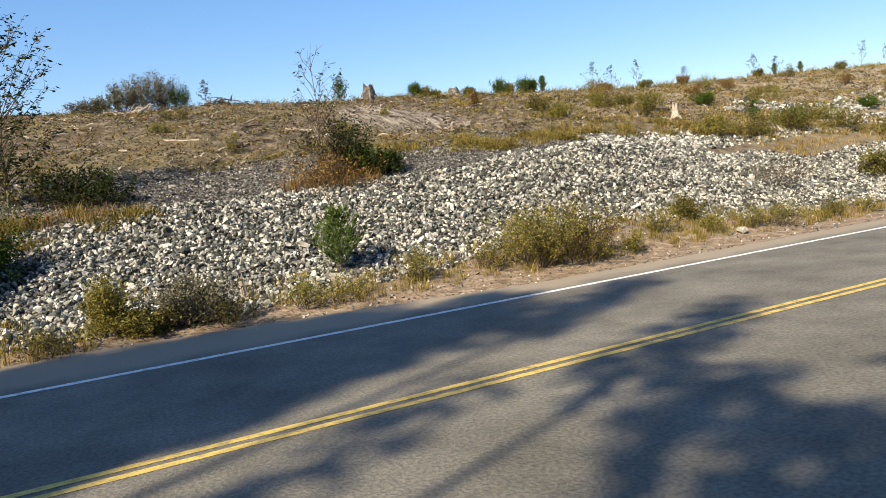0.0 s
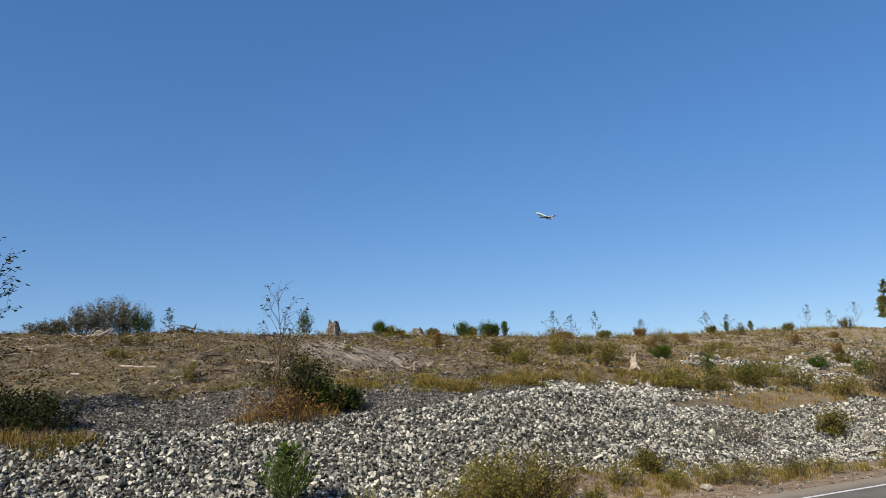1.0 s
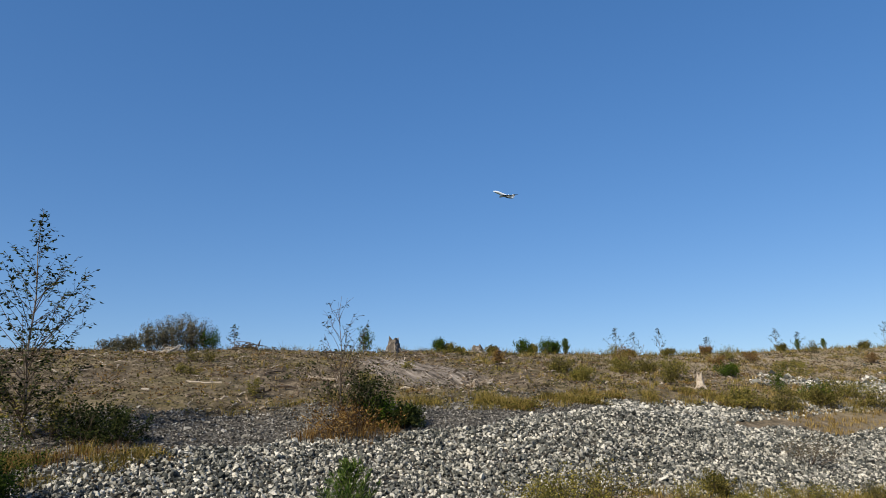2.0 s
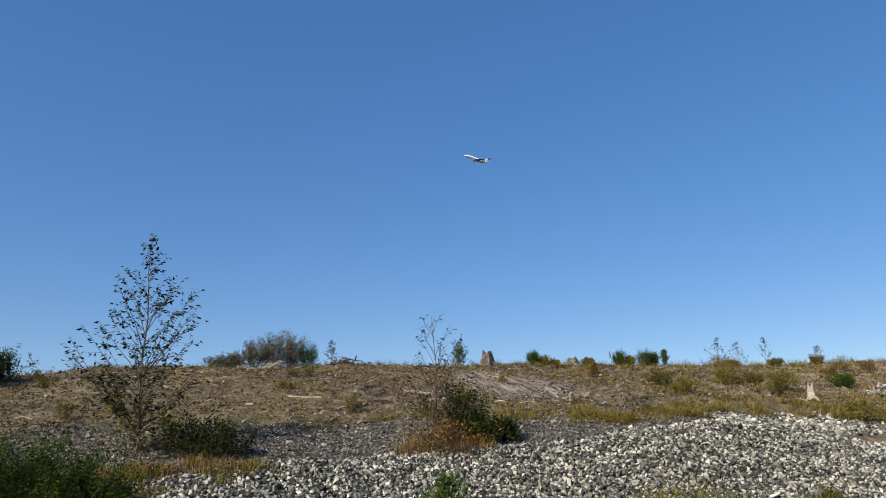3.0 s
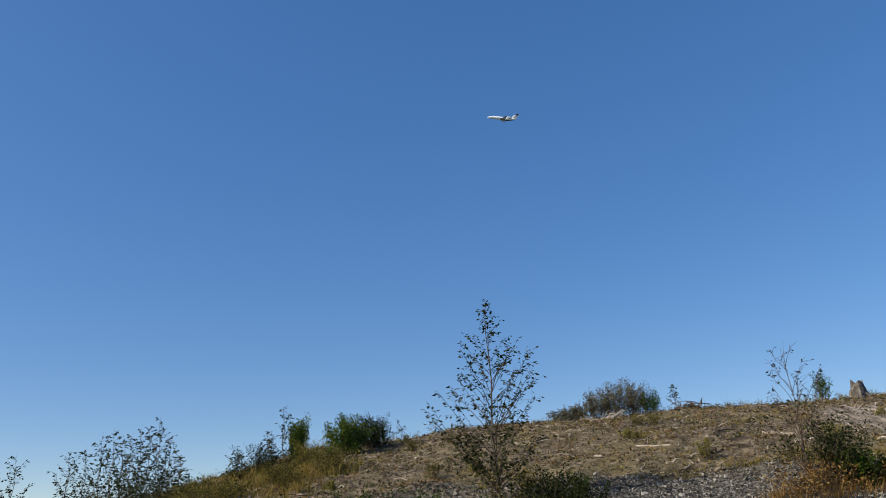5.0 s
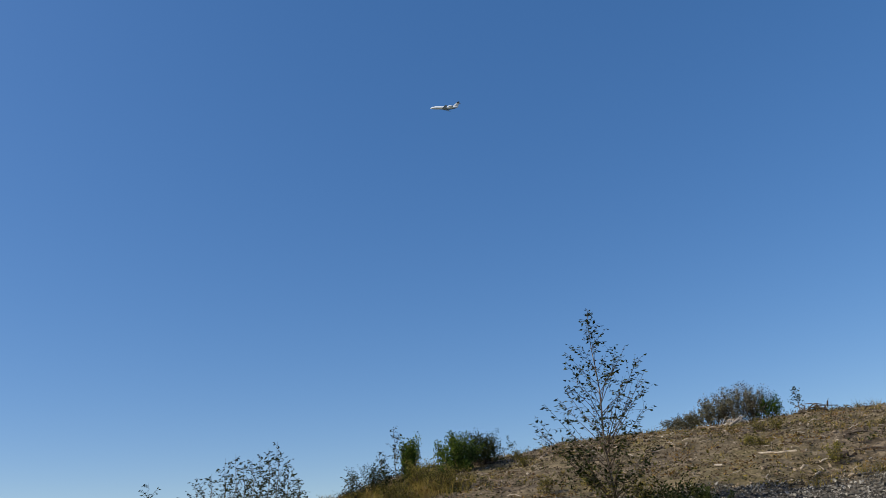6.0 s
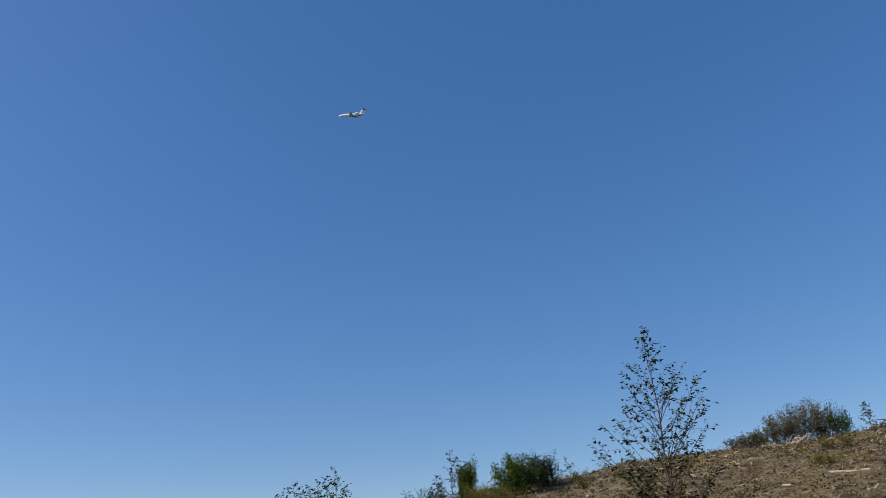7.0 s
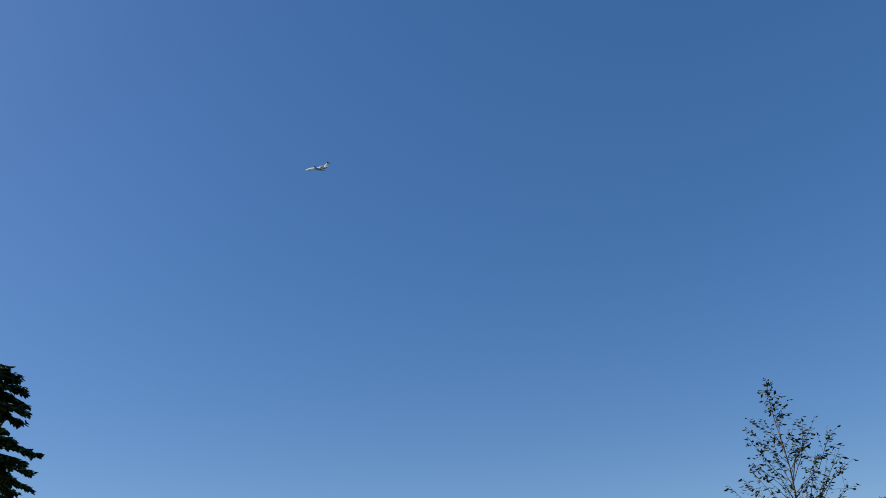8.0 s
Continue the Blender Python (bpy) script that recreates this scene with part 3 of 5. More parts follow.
# ---- plants ----
def grow(stem, twigs, p, d, length, radius, depth, tips, spread=0.5, lift=0.15, kids=4):
    """A limb that bends and forks; the ends and the way along the twigs are kept in tips."""
    pts, rad = [Vector(p)], [radius]
    d = Vector(d).normalized()
    segs = 5 if depth > 0 else 4
    for i in range(segs):
        d = (d + Vector((rnd(-1, 1), rnd(-1, 1), rnd(-0.6, 0.6) + lift)) * 0.16).normalized()
        pts.append(pts[-1] + d * length / segs)
        rad.append(radius * (1 - 0.85 * (i + 1) / segs))
    if depth > 0:
        stem.tube(pts, rad, 4, cap=False)
    else:
        twigs.tube(pts[::2], rad[::2], 3, cap=False)
    if depth <= 0:
        for i in range(1, len(pts)):
            tips.append((pts[i], (pts[i] - pts[i - 1]).normalized()))
        return
    for k in range(kids):
        i = random.randint(1, segs)
        u = i / segs
        side = Vector((rnd(-1, 1), rnd(-1, 1), rnd(-0.1, 0.6))).normalized()
        grow(stem, twigs, pts[i], (d * (1 - spread) + side * spread + Vector((0, 0, lift))), length * rnd(0.35, 0.6), rad[i] * 0.6 + 0.002, depth - 1, tips, spread, lift, kids)
    tips.append((pts[-1], d))


def leaves_at(shape, tips, per_tip, size, droop=0.2, jitter=0.06):
    for p, d in tips:
        for _ in range(per_tip if isinstance(per_tip, int) else (1 if random.random() < per_tip else 0)):
            a = (d * 0.5 + Vector((rnd(-1, 1), rnd(-1, 1), rnd(-0.7, 0.6) - droop))).normalized()
            side = a.cross(Vector((rnd(-1, 1), rnd(-1, 1), rnd(0.2, 1)))).normalized()
            ln = size * rnd(0.6, 1.2)
            shape.leaf(p + Vector((rnd(-1, 1), rnd(-1, 1), rnd(-1, 1))) * jitter, a, side, ln, ln * 0.5)


def sapling(name, x, y, height, label, leaf_mat, density=1.0, leaf=0.09, crown_from=0.25, limbs=16, limb=0.34, category="sapling", group="", lean=0.0, turn=0.0, top=0.96, radius=None, rise=0.7, kids=4):
    """A young tree: straight thin trunk, rising limbs, leaves along the twigs."""
    ob = thing(name, x, y, land(x, y) - 0.03, label, category, group, turn, lean)
    trunk, limbs_s, twigs, tips = Shape(), Shape(), Shape(), []
    r0 = radius or height * 0.0075 + 0.006
    pts, d = [Vector((0, 0, 0))], Vector((0, 0, 1))
    for i in range(10):
        d = (d + Vector((rnd(-1, 1), rnd(-1, 1), 1.5)) * 0.035).normalized()
        pts.append(pts[-1] + d * height / 10)
    rad = [r0 * (1 - 0.9 * i / 10) for i in range(11)]
    trunk.tube(pts, rad, 8)
    for k in range(limbs):
        u = crown_from + (top - crown_from) * (k + rnd(0, 0.8)) / limbs
        i = min(9, int(u * 10))
        p = pts[i].lerp(pts[i + 1], u * 10 - i)
        w = k * 2.4 + rnd(-0.4, 0.4)
        ln = height * limb * (0.07 + 0.93 * (1 - u) ** 1.1) * rnd(0.75, 1.15)
        grow(limbs_s, twigs, p, Vector((math.cos(w) * 0.7, math.sin(w) * 0.7, rise + 0.4 * u)), ln, rad[i] * 0.5 + 0.002, 1, tips, 0.42, 0.14, kids)
    tips.append((pts[-1], d))
    part("trunk", trunk, BARK, ob)
    limbs_s.add(twigs.v, twigs.f)
    part("branchwork", limbs_s, BARK, ob, kind="stuff")
    if density > 0:
        s = Shape()
        leaves_at(s, tips, density if density < 1 else int(density), leaf)
        part("foliage", s, leaf_mat, ob, kind="stuff")
    return ob


def bush(name, x, y, width, height, label, leaf_mat, stems=16, per_tip=4, leaf=0.05, kids=5, category="bush", group="", bark=TWIG, spread=0.5, fill=1.0, upright=0.0):
    """A bush of many stems from one foot: leaves on the twigs and in clumps through an uneven dome."""
    ob = thing(name, x, y, land(x, y) - 0.03, label, category, group, rnd(0, 360))
    st, tips = Shape(), []
    seed = rnd(0, 50)
    for k in range(stems):
        w = 2 * math.pi * k / stems + rnd(-0.3, 0.3)
        out = rnd(0.1, 1.0) * (1 - 0.6 * upright)
        d = Vector((math.cos(w) * out * width / 2, math.sin(w) * out * width / 2, height * rnd(0.75, 1.0) * (1.1 - 0.45 * out)))
        p = Vector((math.cos(w), math.sin(w), 0)) * width * (0.2 + 0.22 * upright) * out
        grow(st, st, p, d, d.length * 0.85, 0.006 + 0.005 * height, 1, tips, spread * (1 - 0.5 * upright), 0.12 + upright * 0.4, kids)
        for _ in range(int(7 * upright)):
            tips.append((p + d * rnd(0.1, 0.95), d.normalized()))
    for _ in range(int(stems * kids * 2.2 * fill)):
        w, q = rnd(0, 6.28), math.sqrt(random.random())
        lump = 0.62 + 0.5 * noise.noise(Vector((math.cos(w) * 1.7 + seed, math.sin(w) * 1.7, q * 2.0))) + 0.2
        z = height * lump * math.sqrt(max(0.0, 1 - q * q)) * (1 - 0.75 * random.random() ** 2)
        p = Vector((math.cos(w) * q * width / 2 * lump, math.sin(w) * q * width / 2 * lump, max(0.04, z)))
        tips.append((p, Vector((math.cos(w) * q, math.sin(w) * q, 0.7)).normalized()))
    part("branchwork", st, bark, ob, kind="stuff")
    if per_tip:
        s = Shape()
        leaves_at(s, tips, per_tip, leaf, droop=-0.3 * upright, jitter=0.03 + 0.022 * width)
        part("foliage", s, leaf_mat, ob, kind="stuff")
    return ob


def pine(x, y, height, label, mat=NEEDLE, name="young_pine", group="", width=0.5, spread=1.7):
    """A small pine: whorls of rising shoots thick with needles."""
    ob = thing(name, x, y, land(x, y) - 0.03, label, "pine", group, rnd(0, 360))
    tr, nd = Shape(), Shape()
    tr.tube([(0, 0, 0), (0.01, 0, height * 0.5), (0, 0.01, height * 0.98)], [0.018 * height + 0.006, 0.012 * height + 0.004, 0.004], 7)
    shoots = [(Vector((0, 0, height * 0.72)), Vector((0, 0, 1)), height * 0.3)]
    for j in range(6):
        z = height * (0.08 + 0.15 * j)
        for k in range(6):
            w = 2 * math.pi * (k + 0.5 * j) / 6 + rnd(-0.25, 0.25)
            ln = height * width * (1.05 - 0.14 * j) * rnd(0.7, 1.1)
            shoots.append((Vector((0, 0, z)), Vector((math.cos(w), math.sin(w), spread)).normalized(), ln * 1.1))
    for p, d, ln in shoots:
        tr.tube([p, p + d * ln], [0.008, 0.004], 4)
        n = int(75 * max(0.5, ln / 0.5))
        for _ in range(n):
            u = rnd(0.12, 1.0)
            q = p + d * ln * u
            a = (d * 0.8 + Vector((rnd(-1, 1), rnd(-1, 1), rnd(-0.6, 1)))).normalized()
            nd.leaf(q, a, a.cross(Vector((rnd(-1, 1), rnd(-1, 1), 1))), height * 0.11 * rnd(0.7, 1.2), 0.012 + 0.004 * height)
    part("trunk", tr, BARK, ob)
    part("foliage", nd, mat, ob, kind="stuff")
    return ob


def conifer(name, x, y, height, label, width=0.2, boughs=46, bare=0.15, seed=1, group="", clump=1.0, mat=NEEDLE_FAR, z=None, category="conifer", thick=5, shag=0.5, fronds=4, bark=None, slim=1.0, ragged=0.0, taper=0.75):
    """A tall conifer: tapered trunk, drooping boughs carrying sprays of needles, with gaps."""
    ob = thing(name, x, y, (land(x, y) if z is None else z) - 0.1, label, category, group, rnd(0, 360))
    tr, br, nd = Shape(), Shape(), Shape()
    tr.tube([(rnd(-0.1, 0.1) * (i > 0), rnd(-0.1, 0.1) * (i > 0), height * i / 6) for i in range(7)], [height * 0.014 * slim * (1.02 - i / 6) + 0.01 for i in range(7)], 9)
    for k in range(boughs):
        u = bare + (0.99 - bare) * (k + rnd(0, 1)) / boughs
        w = k * 2.39996 + rnd(-0.5, 0.5)
        ln = height * width * (1 - u) ** taper * rnd(0.55 - 0.4 * ragged, 1.15 + 0.35 * ragged) + 0.25
        d = Vector((math.cos(w), math.sin(w), 0))
        pts = [Vector((0, 0, height * u))]
        for i in range(1, 5):
            s = i / 4
            pts.append(Vector((0, 0, height * u)) + d * ln * s + Vector((0, 0, ln * (0.12 * s - 0.34 * s * s))))
        br.tube(pts, [0.035 * (1.1 - i / 4) + 0.006 for i in range(5)], 4, cap=False)
        n = max(3, int(ln * thick))
        for _ in range(n):
            s = rnd(0.15, 1.0)
            i = min(3, int(s * 4))
            p = pts[i].lerp(pts[i + 1], s * 4 - i)
            side = Vector((-d.y, d.x, 0)) * random.choice((-1, 1))
            spray = (d * 0.7 + side * rnd(0.3, 1.0) + Vector((0, 0, rnd(-0.55, -0.05)))).normalized()
            sl = clump * rnd(0.25, 0.6) * (0.5 + 0.5 * (1 - s) + 0.2)
            for j in range(fronds):
                q = p + spray * sl * j / fronds
                for sg in (-1, 1):
                    a = (spray * 0.8 + spray.cross(Vector((0, 0, 1))) * sg * 0.8 + Vector((0, 0, rnd(-shag, 0.1)))).normalized()
                    nd.leaf(q, a, a.cross(Vector((rnd(-0.4, 0.4), rnd(-0.4, 0.4), 1))), clump * rnd(0.16, 0.28), clump * 0.085 * (0.6 + 0.8 * shag))
    part("trunk", tr, bark or BARK, ob)
    part("branchwork", br, BARK, ob, kind="stuff")
    part("foliage", nd, mat, ob, kind="stuff")
    return ob


def grass(name, label, tufts, mat, height, blades=14, width=0.012, wide=0.12):
    """Tufts of grass at the given places, one mesh."""
    s = Shape()
    for x, y, k in tufts:
        if on_spill(x, y) or on_heap(x, y):
            continue
        z = land(x, y) - 0.02
        for _ in range(blades):
            a, o = rnd(0, 6.28), rnd(0, wide) * k
            p = Vector((x + math.cos(a) * o, y + math.sin(a) * o, z))
            h = height * k * rnd(0.5, 1.15)
            b = (math.cos(a) * h * rnd(0.1, 0.5), math.sin(a) * h * rnd(0.1, 0.5))
            s.blade(p, p + Vector((b[0], b[1], h)), width * rnd(0.7, 1.3) * (0.6 + 0.4 * k), b)
    return tagged(part(name, s, mat), label, "grass", kind="stuff")


def litter(name, label, spots, mat, wide=0.32, high=0.2, leaves=22, leaf=0.08):
    """Low leafy weeds and dead plant stuff in uneven mats, one mesh."""
    s = Shape()
    for x, y, k in spots:
        if on_spill(x, y) or on_heap(x, y):
            continue
        z = land(x, y)
        for _ in range(leaves):
            a, r = rnd(0, 6.28), math.sqrt(random.random())
            p = Vector((x + math.cos(a) * r * wide * k, y + math.sin(a) * r * wide * k, z + high * k * (1 - r * r) * rnd(0.1, 1.0)))
            d = Vector((math.cos(a), math.sin(a), rnd(-0.3, 1.0))).normalized()
            ln = leaf * rnd(0.5, 1.3)
            s.leaf(p, d, d.cross(Vector((rnd(-1, 1), rnd(-1, 1), 0.6))), ln, ln * rnd(0.2, 0.55))
    return tagged(part(name, s, mat), label, "weeds", kind="stuff")


def slender_tree(name, x, y, height, label, leaf_mat, reach, limbs=44, rise=0.75, first=0.1, leaf=0.12, bare=0.25, keep=0.8, twigs=3, lean=0.0, category="sapling", radius=0.032, group=""):
    """A young tree with a straight leader; reach: how far limb ends stand from it, by height."""
    ob = thing(name, x, y, land(x, y) - 0.03, label, category, group, 0.0, lean)
    trunk, wood, leafage = Shape(), Shape(), Shape()
    pts = [Vector((0.03 * math.sin(i * 1.3), 0.03 * math.cos(i * 0.9) - 0.03, height * i / 10)) for i in range(11)]
    trunk.tube(pts, [radius * (1 - 0.88 * i / 10) for i in range(11)], 8)

    def put_leaf(p, d):
        a = (Vector((d.x, d.y, 0)) * 0.5 + Vector((rnd(-1, 1), rnd(-1, 1), rnd(-0.5, 0.35)))).normalized()
        ln = leaf * rnd(0.55, 1.2)
        leafage.leaf(p, a, a.cross(Vector((rnd(-0.8, 0.8), rnd(-0.8, 0.8), 1))), ln, ln * rnd(0.4, 0.6))

    for k in range(limbs):
        v = 0.16 + 0.82 * (k + rnd(0, 1)) / limbs
        far = table(v, reach) * rnd(0.5, 1.06)
        z0 = max(height * first * rnd(0.8, 1.4), v * height - rise * far)
        w = k * 2.39996 + rnd(-0.5, 0.5)
        d = Vector((math.cos(w), math.sin(w), 0))
        root = Vector((pts[min(10, int(z0 / height * 10))].x, pts[min(10, int(z0 / height * 10))].y, z0))
        tip = Vector((0, 0, v * height)) + d * far
        mid = root.lerp(tip, 0.5) + Vector((rnd(-0.1, 0.1), rnd(-0.1, 0.1), rnd(-0.18, 0.14) * far))
        line = [root, root.lerp(mid, 0.55) + Vector((0, 0, 0.02)), mid, mid.lerp(tip, 0.55), tip]
        thick = 0.004 + 0.007 * far
        wood.tube(line, [thick, thick * 0.85, thick * 0.65, thick * 0.45, thick * 0.2], 4, cap=False)
        n = max(2, int((tip - root).length / 0.075))
        for j in range(n):
            u = bare + (1 - bare) * (j + rnd(0, 1)) / n
            i = min(3, int(u * 4))
            p = line[i].lerp(line[i + 1], u * 4 - i)
            if random.random() < keep:
                put_leaf(p, d)
        for j in range(int(twigs * (0.5 + far))):
            u = rnd(max(0.2, bare * 0.6), 0.9)
            i = min(3, int(u * 4))
            p = line[i].lerp(line[i + 1], u * 4 - i)
            e = (d * 0.5 + Vector((rnd(-1, 1), rnd(-1, 1), rnd(-0.1, 1.3)))).normalized() * rnd(0.15, 0.55) * (0.45 + 0.45 * far)
            wood.tube([p, p + e * 0.5 + Vector((0, 0, 0.01)), p + e], [0.004, 0.003, 0.0015], 4, cap=False)
            for q in (0.35, 0.6, 0.8, 1.0):
                if random.random() < keep * (0.4 if u < bare else 1.0):
                    put_leaf(p + e * q, e.normalized())
    part("trunk", trunk, BARK, ob)
    part("branchwork", wood, TWIG, ob, kind="stuff")
    part("foliage", leafage, leaf_mat, ob, kind="stuff")
    return ob


def patches(count, area, keep, k=(0.6, 1.3)):
    out = []
    for _ in range(count):
        x, y = rnd(area[0], area[1]), rnd(area[2], area[3])
        if keep(x, y):
            out.append((x, y, rnd(*k)))
    return out


def spot(cx, cy, rx, ry, n, k=(0.6, 1.3)):
    out = []
    for _ in range(n):
        a, r = rnd(0, 6.28), math.sqrt(random.random())
        out.append((cx + math.cos(a) * r * rx, cy + math.sin(a) * r * ry, rnd(*k)))
    return out


def at(az, dist_y):
    """A place on the line y = dist_y, by its bearing from the viewer's spot."""
    return math.tan(radians(az)) * dist_y, dist_y


make_sticks(1500, (-16, 40, 20, 33), DEADWOOD, "scattered weathered sticks left on the cleared slope")
make_sticks(330, (-14, 45, 20, 32.6), PALEWOOD, "pale wood chips and splinters on the cleared slope", 0.35, (0.014, 0.04))
make_sticks(110, (-14, 45, 20, 32.6), STUMPWOOD, "dark rotting branches on the cleared slope", 0.9, (0.02, 0.05))
# ---- stumps and wood ----
stump(*at(24.15, 32.3), 0.31, 0.70, "tall splintered grey stump on the ridge", GREYSTUMP, dome=0.18)
stump(*at(30.5, 32.3), 0.34, 0.46, "low weathered stump on the ridge", GREYSTUMP, dome=0.2)
stump(*at(46.4, 20.6), 0.14, 0.56, "pale barkless stump in dry grass", PALEWOOD, dome=0.1)
stump(*at(51.4, 20.8), 0.12, 0.55, "thin pale broken stump in dry grass", PALEWOOD)
stump(*at(-18.7, 18.6), 0.24, 0.66, "old brown stump with spreading roots", lean=8)
stump(*at(63.1, 31.0), 0.24, 0.75, "pale stump at the wood's edge", PALEWOOD)
stump(*at(67.7, 32.0), 0.28, 0.6, "pale stump at the wood's edge", PALEWOOD)
stump(*at(70.4, 31.5), 0.2, 0.8, "pale leaning stump at the wood's edge", PALEWOOD, 18)
branch_pile(*at(7.9, 32.0), 0.4, "small heap of pale broken wood on the ridge", 14, PALEWOOD, 0.7)
log(*at(8.1, 31.8), 0.5, 0.06, 28, "pale broken log on the ridge", PALEWOOD, 0.16)
log(*at(7.5, 31.9), 0.45, 0.05, -35, "pale broken log on the ridge", PALEWOOD, 0.12)
branch_pile(*at(13.4, 32.2), 0.45, "small heap of dark broken wood on the ridge", 22, STUMPWOOD, 0.8)
log(*at(13.2, 32.2), 1.1, 0.07, 5, "dark rotting log on the ridge", STUMPWOOD)
log(*at(6.3, 32.0), 0.9, 0.05, -10, "thin grey log on the ridge")
log(*at(10.4, 23.0), 1.0, 0.035, -20, "thin pale pole lying on the slope", PALEWOOD)
log(*at(14.0, 22.0), 0.5, 0.10, 10, "short dark log on the slope", STUMPWOOD)
log(*at(18.8, 23.5), 0.9, 0.07, -35, "grey broken log on the slope")
log(*at(20.5, 22.0), 0.7, 0.06, 10, "pale log beside the shrub", PALEWOOD)
log(*at(-15.6, 19.2), 1.0, 0.08, 12, "grey log beside the old stump")
branch_pile(*at(30.8, 21.2), 0.5, "heap of pale weathered branches on the slope", 40, DEADWOOD, 0.55)
branch_pile(*at(65.0, 31.0), 1.6, "pale uprooted root mass at the wood's edge", 46, PALEWOOD, 1.8)

stump(2.85, 11.9, 0.05, 0.42, "thin pale stake before the rocks", PALEWOOD, 4)
branch_pile(10.5, 12.2, 0.22, "pale splintered roots at the bank's foot", 14, PALEWOOD, 0.6)


def boulder(x, y, size, seed, label):
    v, f = rock_mesh(size, 0.8, seed)
    s = Shape()
    s.add(v, f)
    ob = part("boulder", s, STONE_PALE)
    ob.location = (x, y, land(x, y) + size * 0.2)
    tagged(ob, label, "boulder", "boulders")


boulder(4.3, 11.7, 0.5, 71, "pale boulder beside the young pine")
boulder(13.3, 11.0, 0.30, 72, "pale stone at the road edge")
boulder(-0.9, 11.4, 0.45, 73, "pale stone at the bank's foot")
boulder(22.5, 12.6, 0.5, 74, "grey boulder at the bank's foot")
boulder(24.0, 13.4, 0.45, 75, "grey boulder at the bank's foot")

# ---- trees and bushes ----
random.seed(41)
slender_tree("alder_sapling", *at(-0.9, 18.0), 4.95, "young alder with sparse dark leaves and a thin grey trunk", LEAF_DARK, [(0.1, 0.75), (0.3, 1.25), (0.45, 1.55), (0.55, 1.4), (0.68, 1.2), (0.76, 0.98), (0.82, 0.5), (0.87, 0.18), (0.92, 0.08), (1.0, 0.02)], 80, 1.2, 0.08, 0.12, 0.35, 0.75, 4.8, lean=0.3)
bush("bush", *at(2.8, 17.6), 1.5, 0.8, "dark green leafy bush under the young alder", LEAF_DARK, 18, 4, 0.08, fill=0.5)
bush("bush", *at(0.6, 17.9), 1.8, 1.0, "open olive bush at the young alder's foot", LEAF_OLIVE, 16, 2, 0.085, fill=0.3)
bush("bush", *at(4.8, 17.0), 1.2, 0.7, "low dark green bush on the gravel", LEAF_DARK, 12, 6, 0.07)
slender_tree("bare_sapling", *at(20.1, 16.9), 3.2, "nearly bare slender sapling with a few dark leaves", LEAF_DARK, [(0.1, 0.3), (0.4, 0.75), (0.7, 0.8), (0.85, 0.6), (1.0, 0.12)], 40, 1.9, 0.10, 0.09, 0.86, 0.3, 6, lean=0.3, radius=0.02)
bush("bush", *at(21.9, 16.9), 1.2, 1.5, "dense dark green bush beside the bare sapling", LEAF_DARK, 22, 5, 0.075, fill=0.6)
bush("bush", *at(23.2, 16.8), 1.0, 0.8, "dense dark green bush beside the bare sapling", LEAF_GREEN, 18, 5, 0.075, fill=0.7)
bush("bush", *at(24.8, 16.7), 1.2, 0.5, "low dark green bush spreading over gravel", LEAF_DARK, 14, 8, 0.08)
bush("dry_fern", *at(20.6, 16.5), 1.8, 0.75, "rust brown dry fern and brambles", LEAF_RUST, 22, 3, 0.07, category="fern", fill=0.5)
pine(*at(20.75, 12.5), 1.12, "young green pine on the rock bank", width=0.62, spread=1.15)
for az, y, w, h, m, lab in ((38.0, 11.3, 2.2, 1.1, LEAF_OLIVE, "olive roadside bush with small seed-like leaves"), (35.4, 11.3, 1.7, 1.0, LEAF_YELLOW, "yellowing roadside bush with grey twigs"),
                            (9.6, 11.3, 1.2, 0.62, LEAF_DUSK, "grey-green roadside bush before the rocks"), (4.2, 11.4, 0.5, 0.72, LEAF_YELLOW, "bright yellow-green roadside weed"),
                            (6.6, 11.2, 0.9, 0.32, LEAF_OLIVE, "low olive roadside bush")):
    bush("roadside_bush", *at(az, y), w, h, lab, m, 30, 5, 0.05, 6, group="roadside bushes", fill=0.55, upright=0.25)
bush("roadside_bush", *at(38.8, 11.5), 1.5, 0.6, "rusty brown low roadside bush", LEAF_RUST, 22, 5, 0.05, 5, group="roadside bushes", fill=0.6)
bush("bush", *at(46.6, 12.3), 0.7, 0.5, "small green bush at the bank's foot", LEAF_OLIVE, 14, 6, 0.05)
bush("bush", *at(52.5, 14.0), 2.0, 0.7, "grey twiggy bush on the rocks", LEAF_GREY, 20, 2, 0.05)
bush("bush", *at(62.8, 16.0), 2.2, 1.9, "grey-brown half-bare bush on the slope", LEAF_GREY, 24, 4, 0.10)
bush("bush", *at(66.5, 18.0), 2.8, 2.0, "large green bush on the slope", LEAF_OLIVE, 24, 6, 0.12)
bush("bush", *at(69.8, 18.0), 3.0, 2.1, "grey-brown bush on the slope", LEAF_GREY, 24, 4, 0.12)
bush("bush", *at(58.7, 14.0), 1.2, 0.8, "low green bush beside the rocks", LEAF_OLIVE, 14, 5, 0.08)
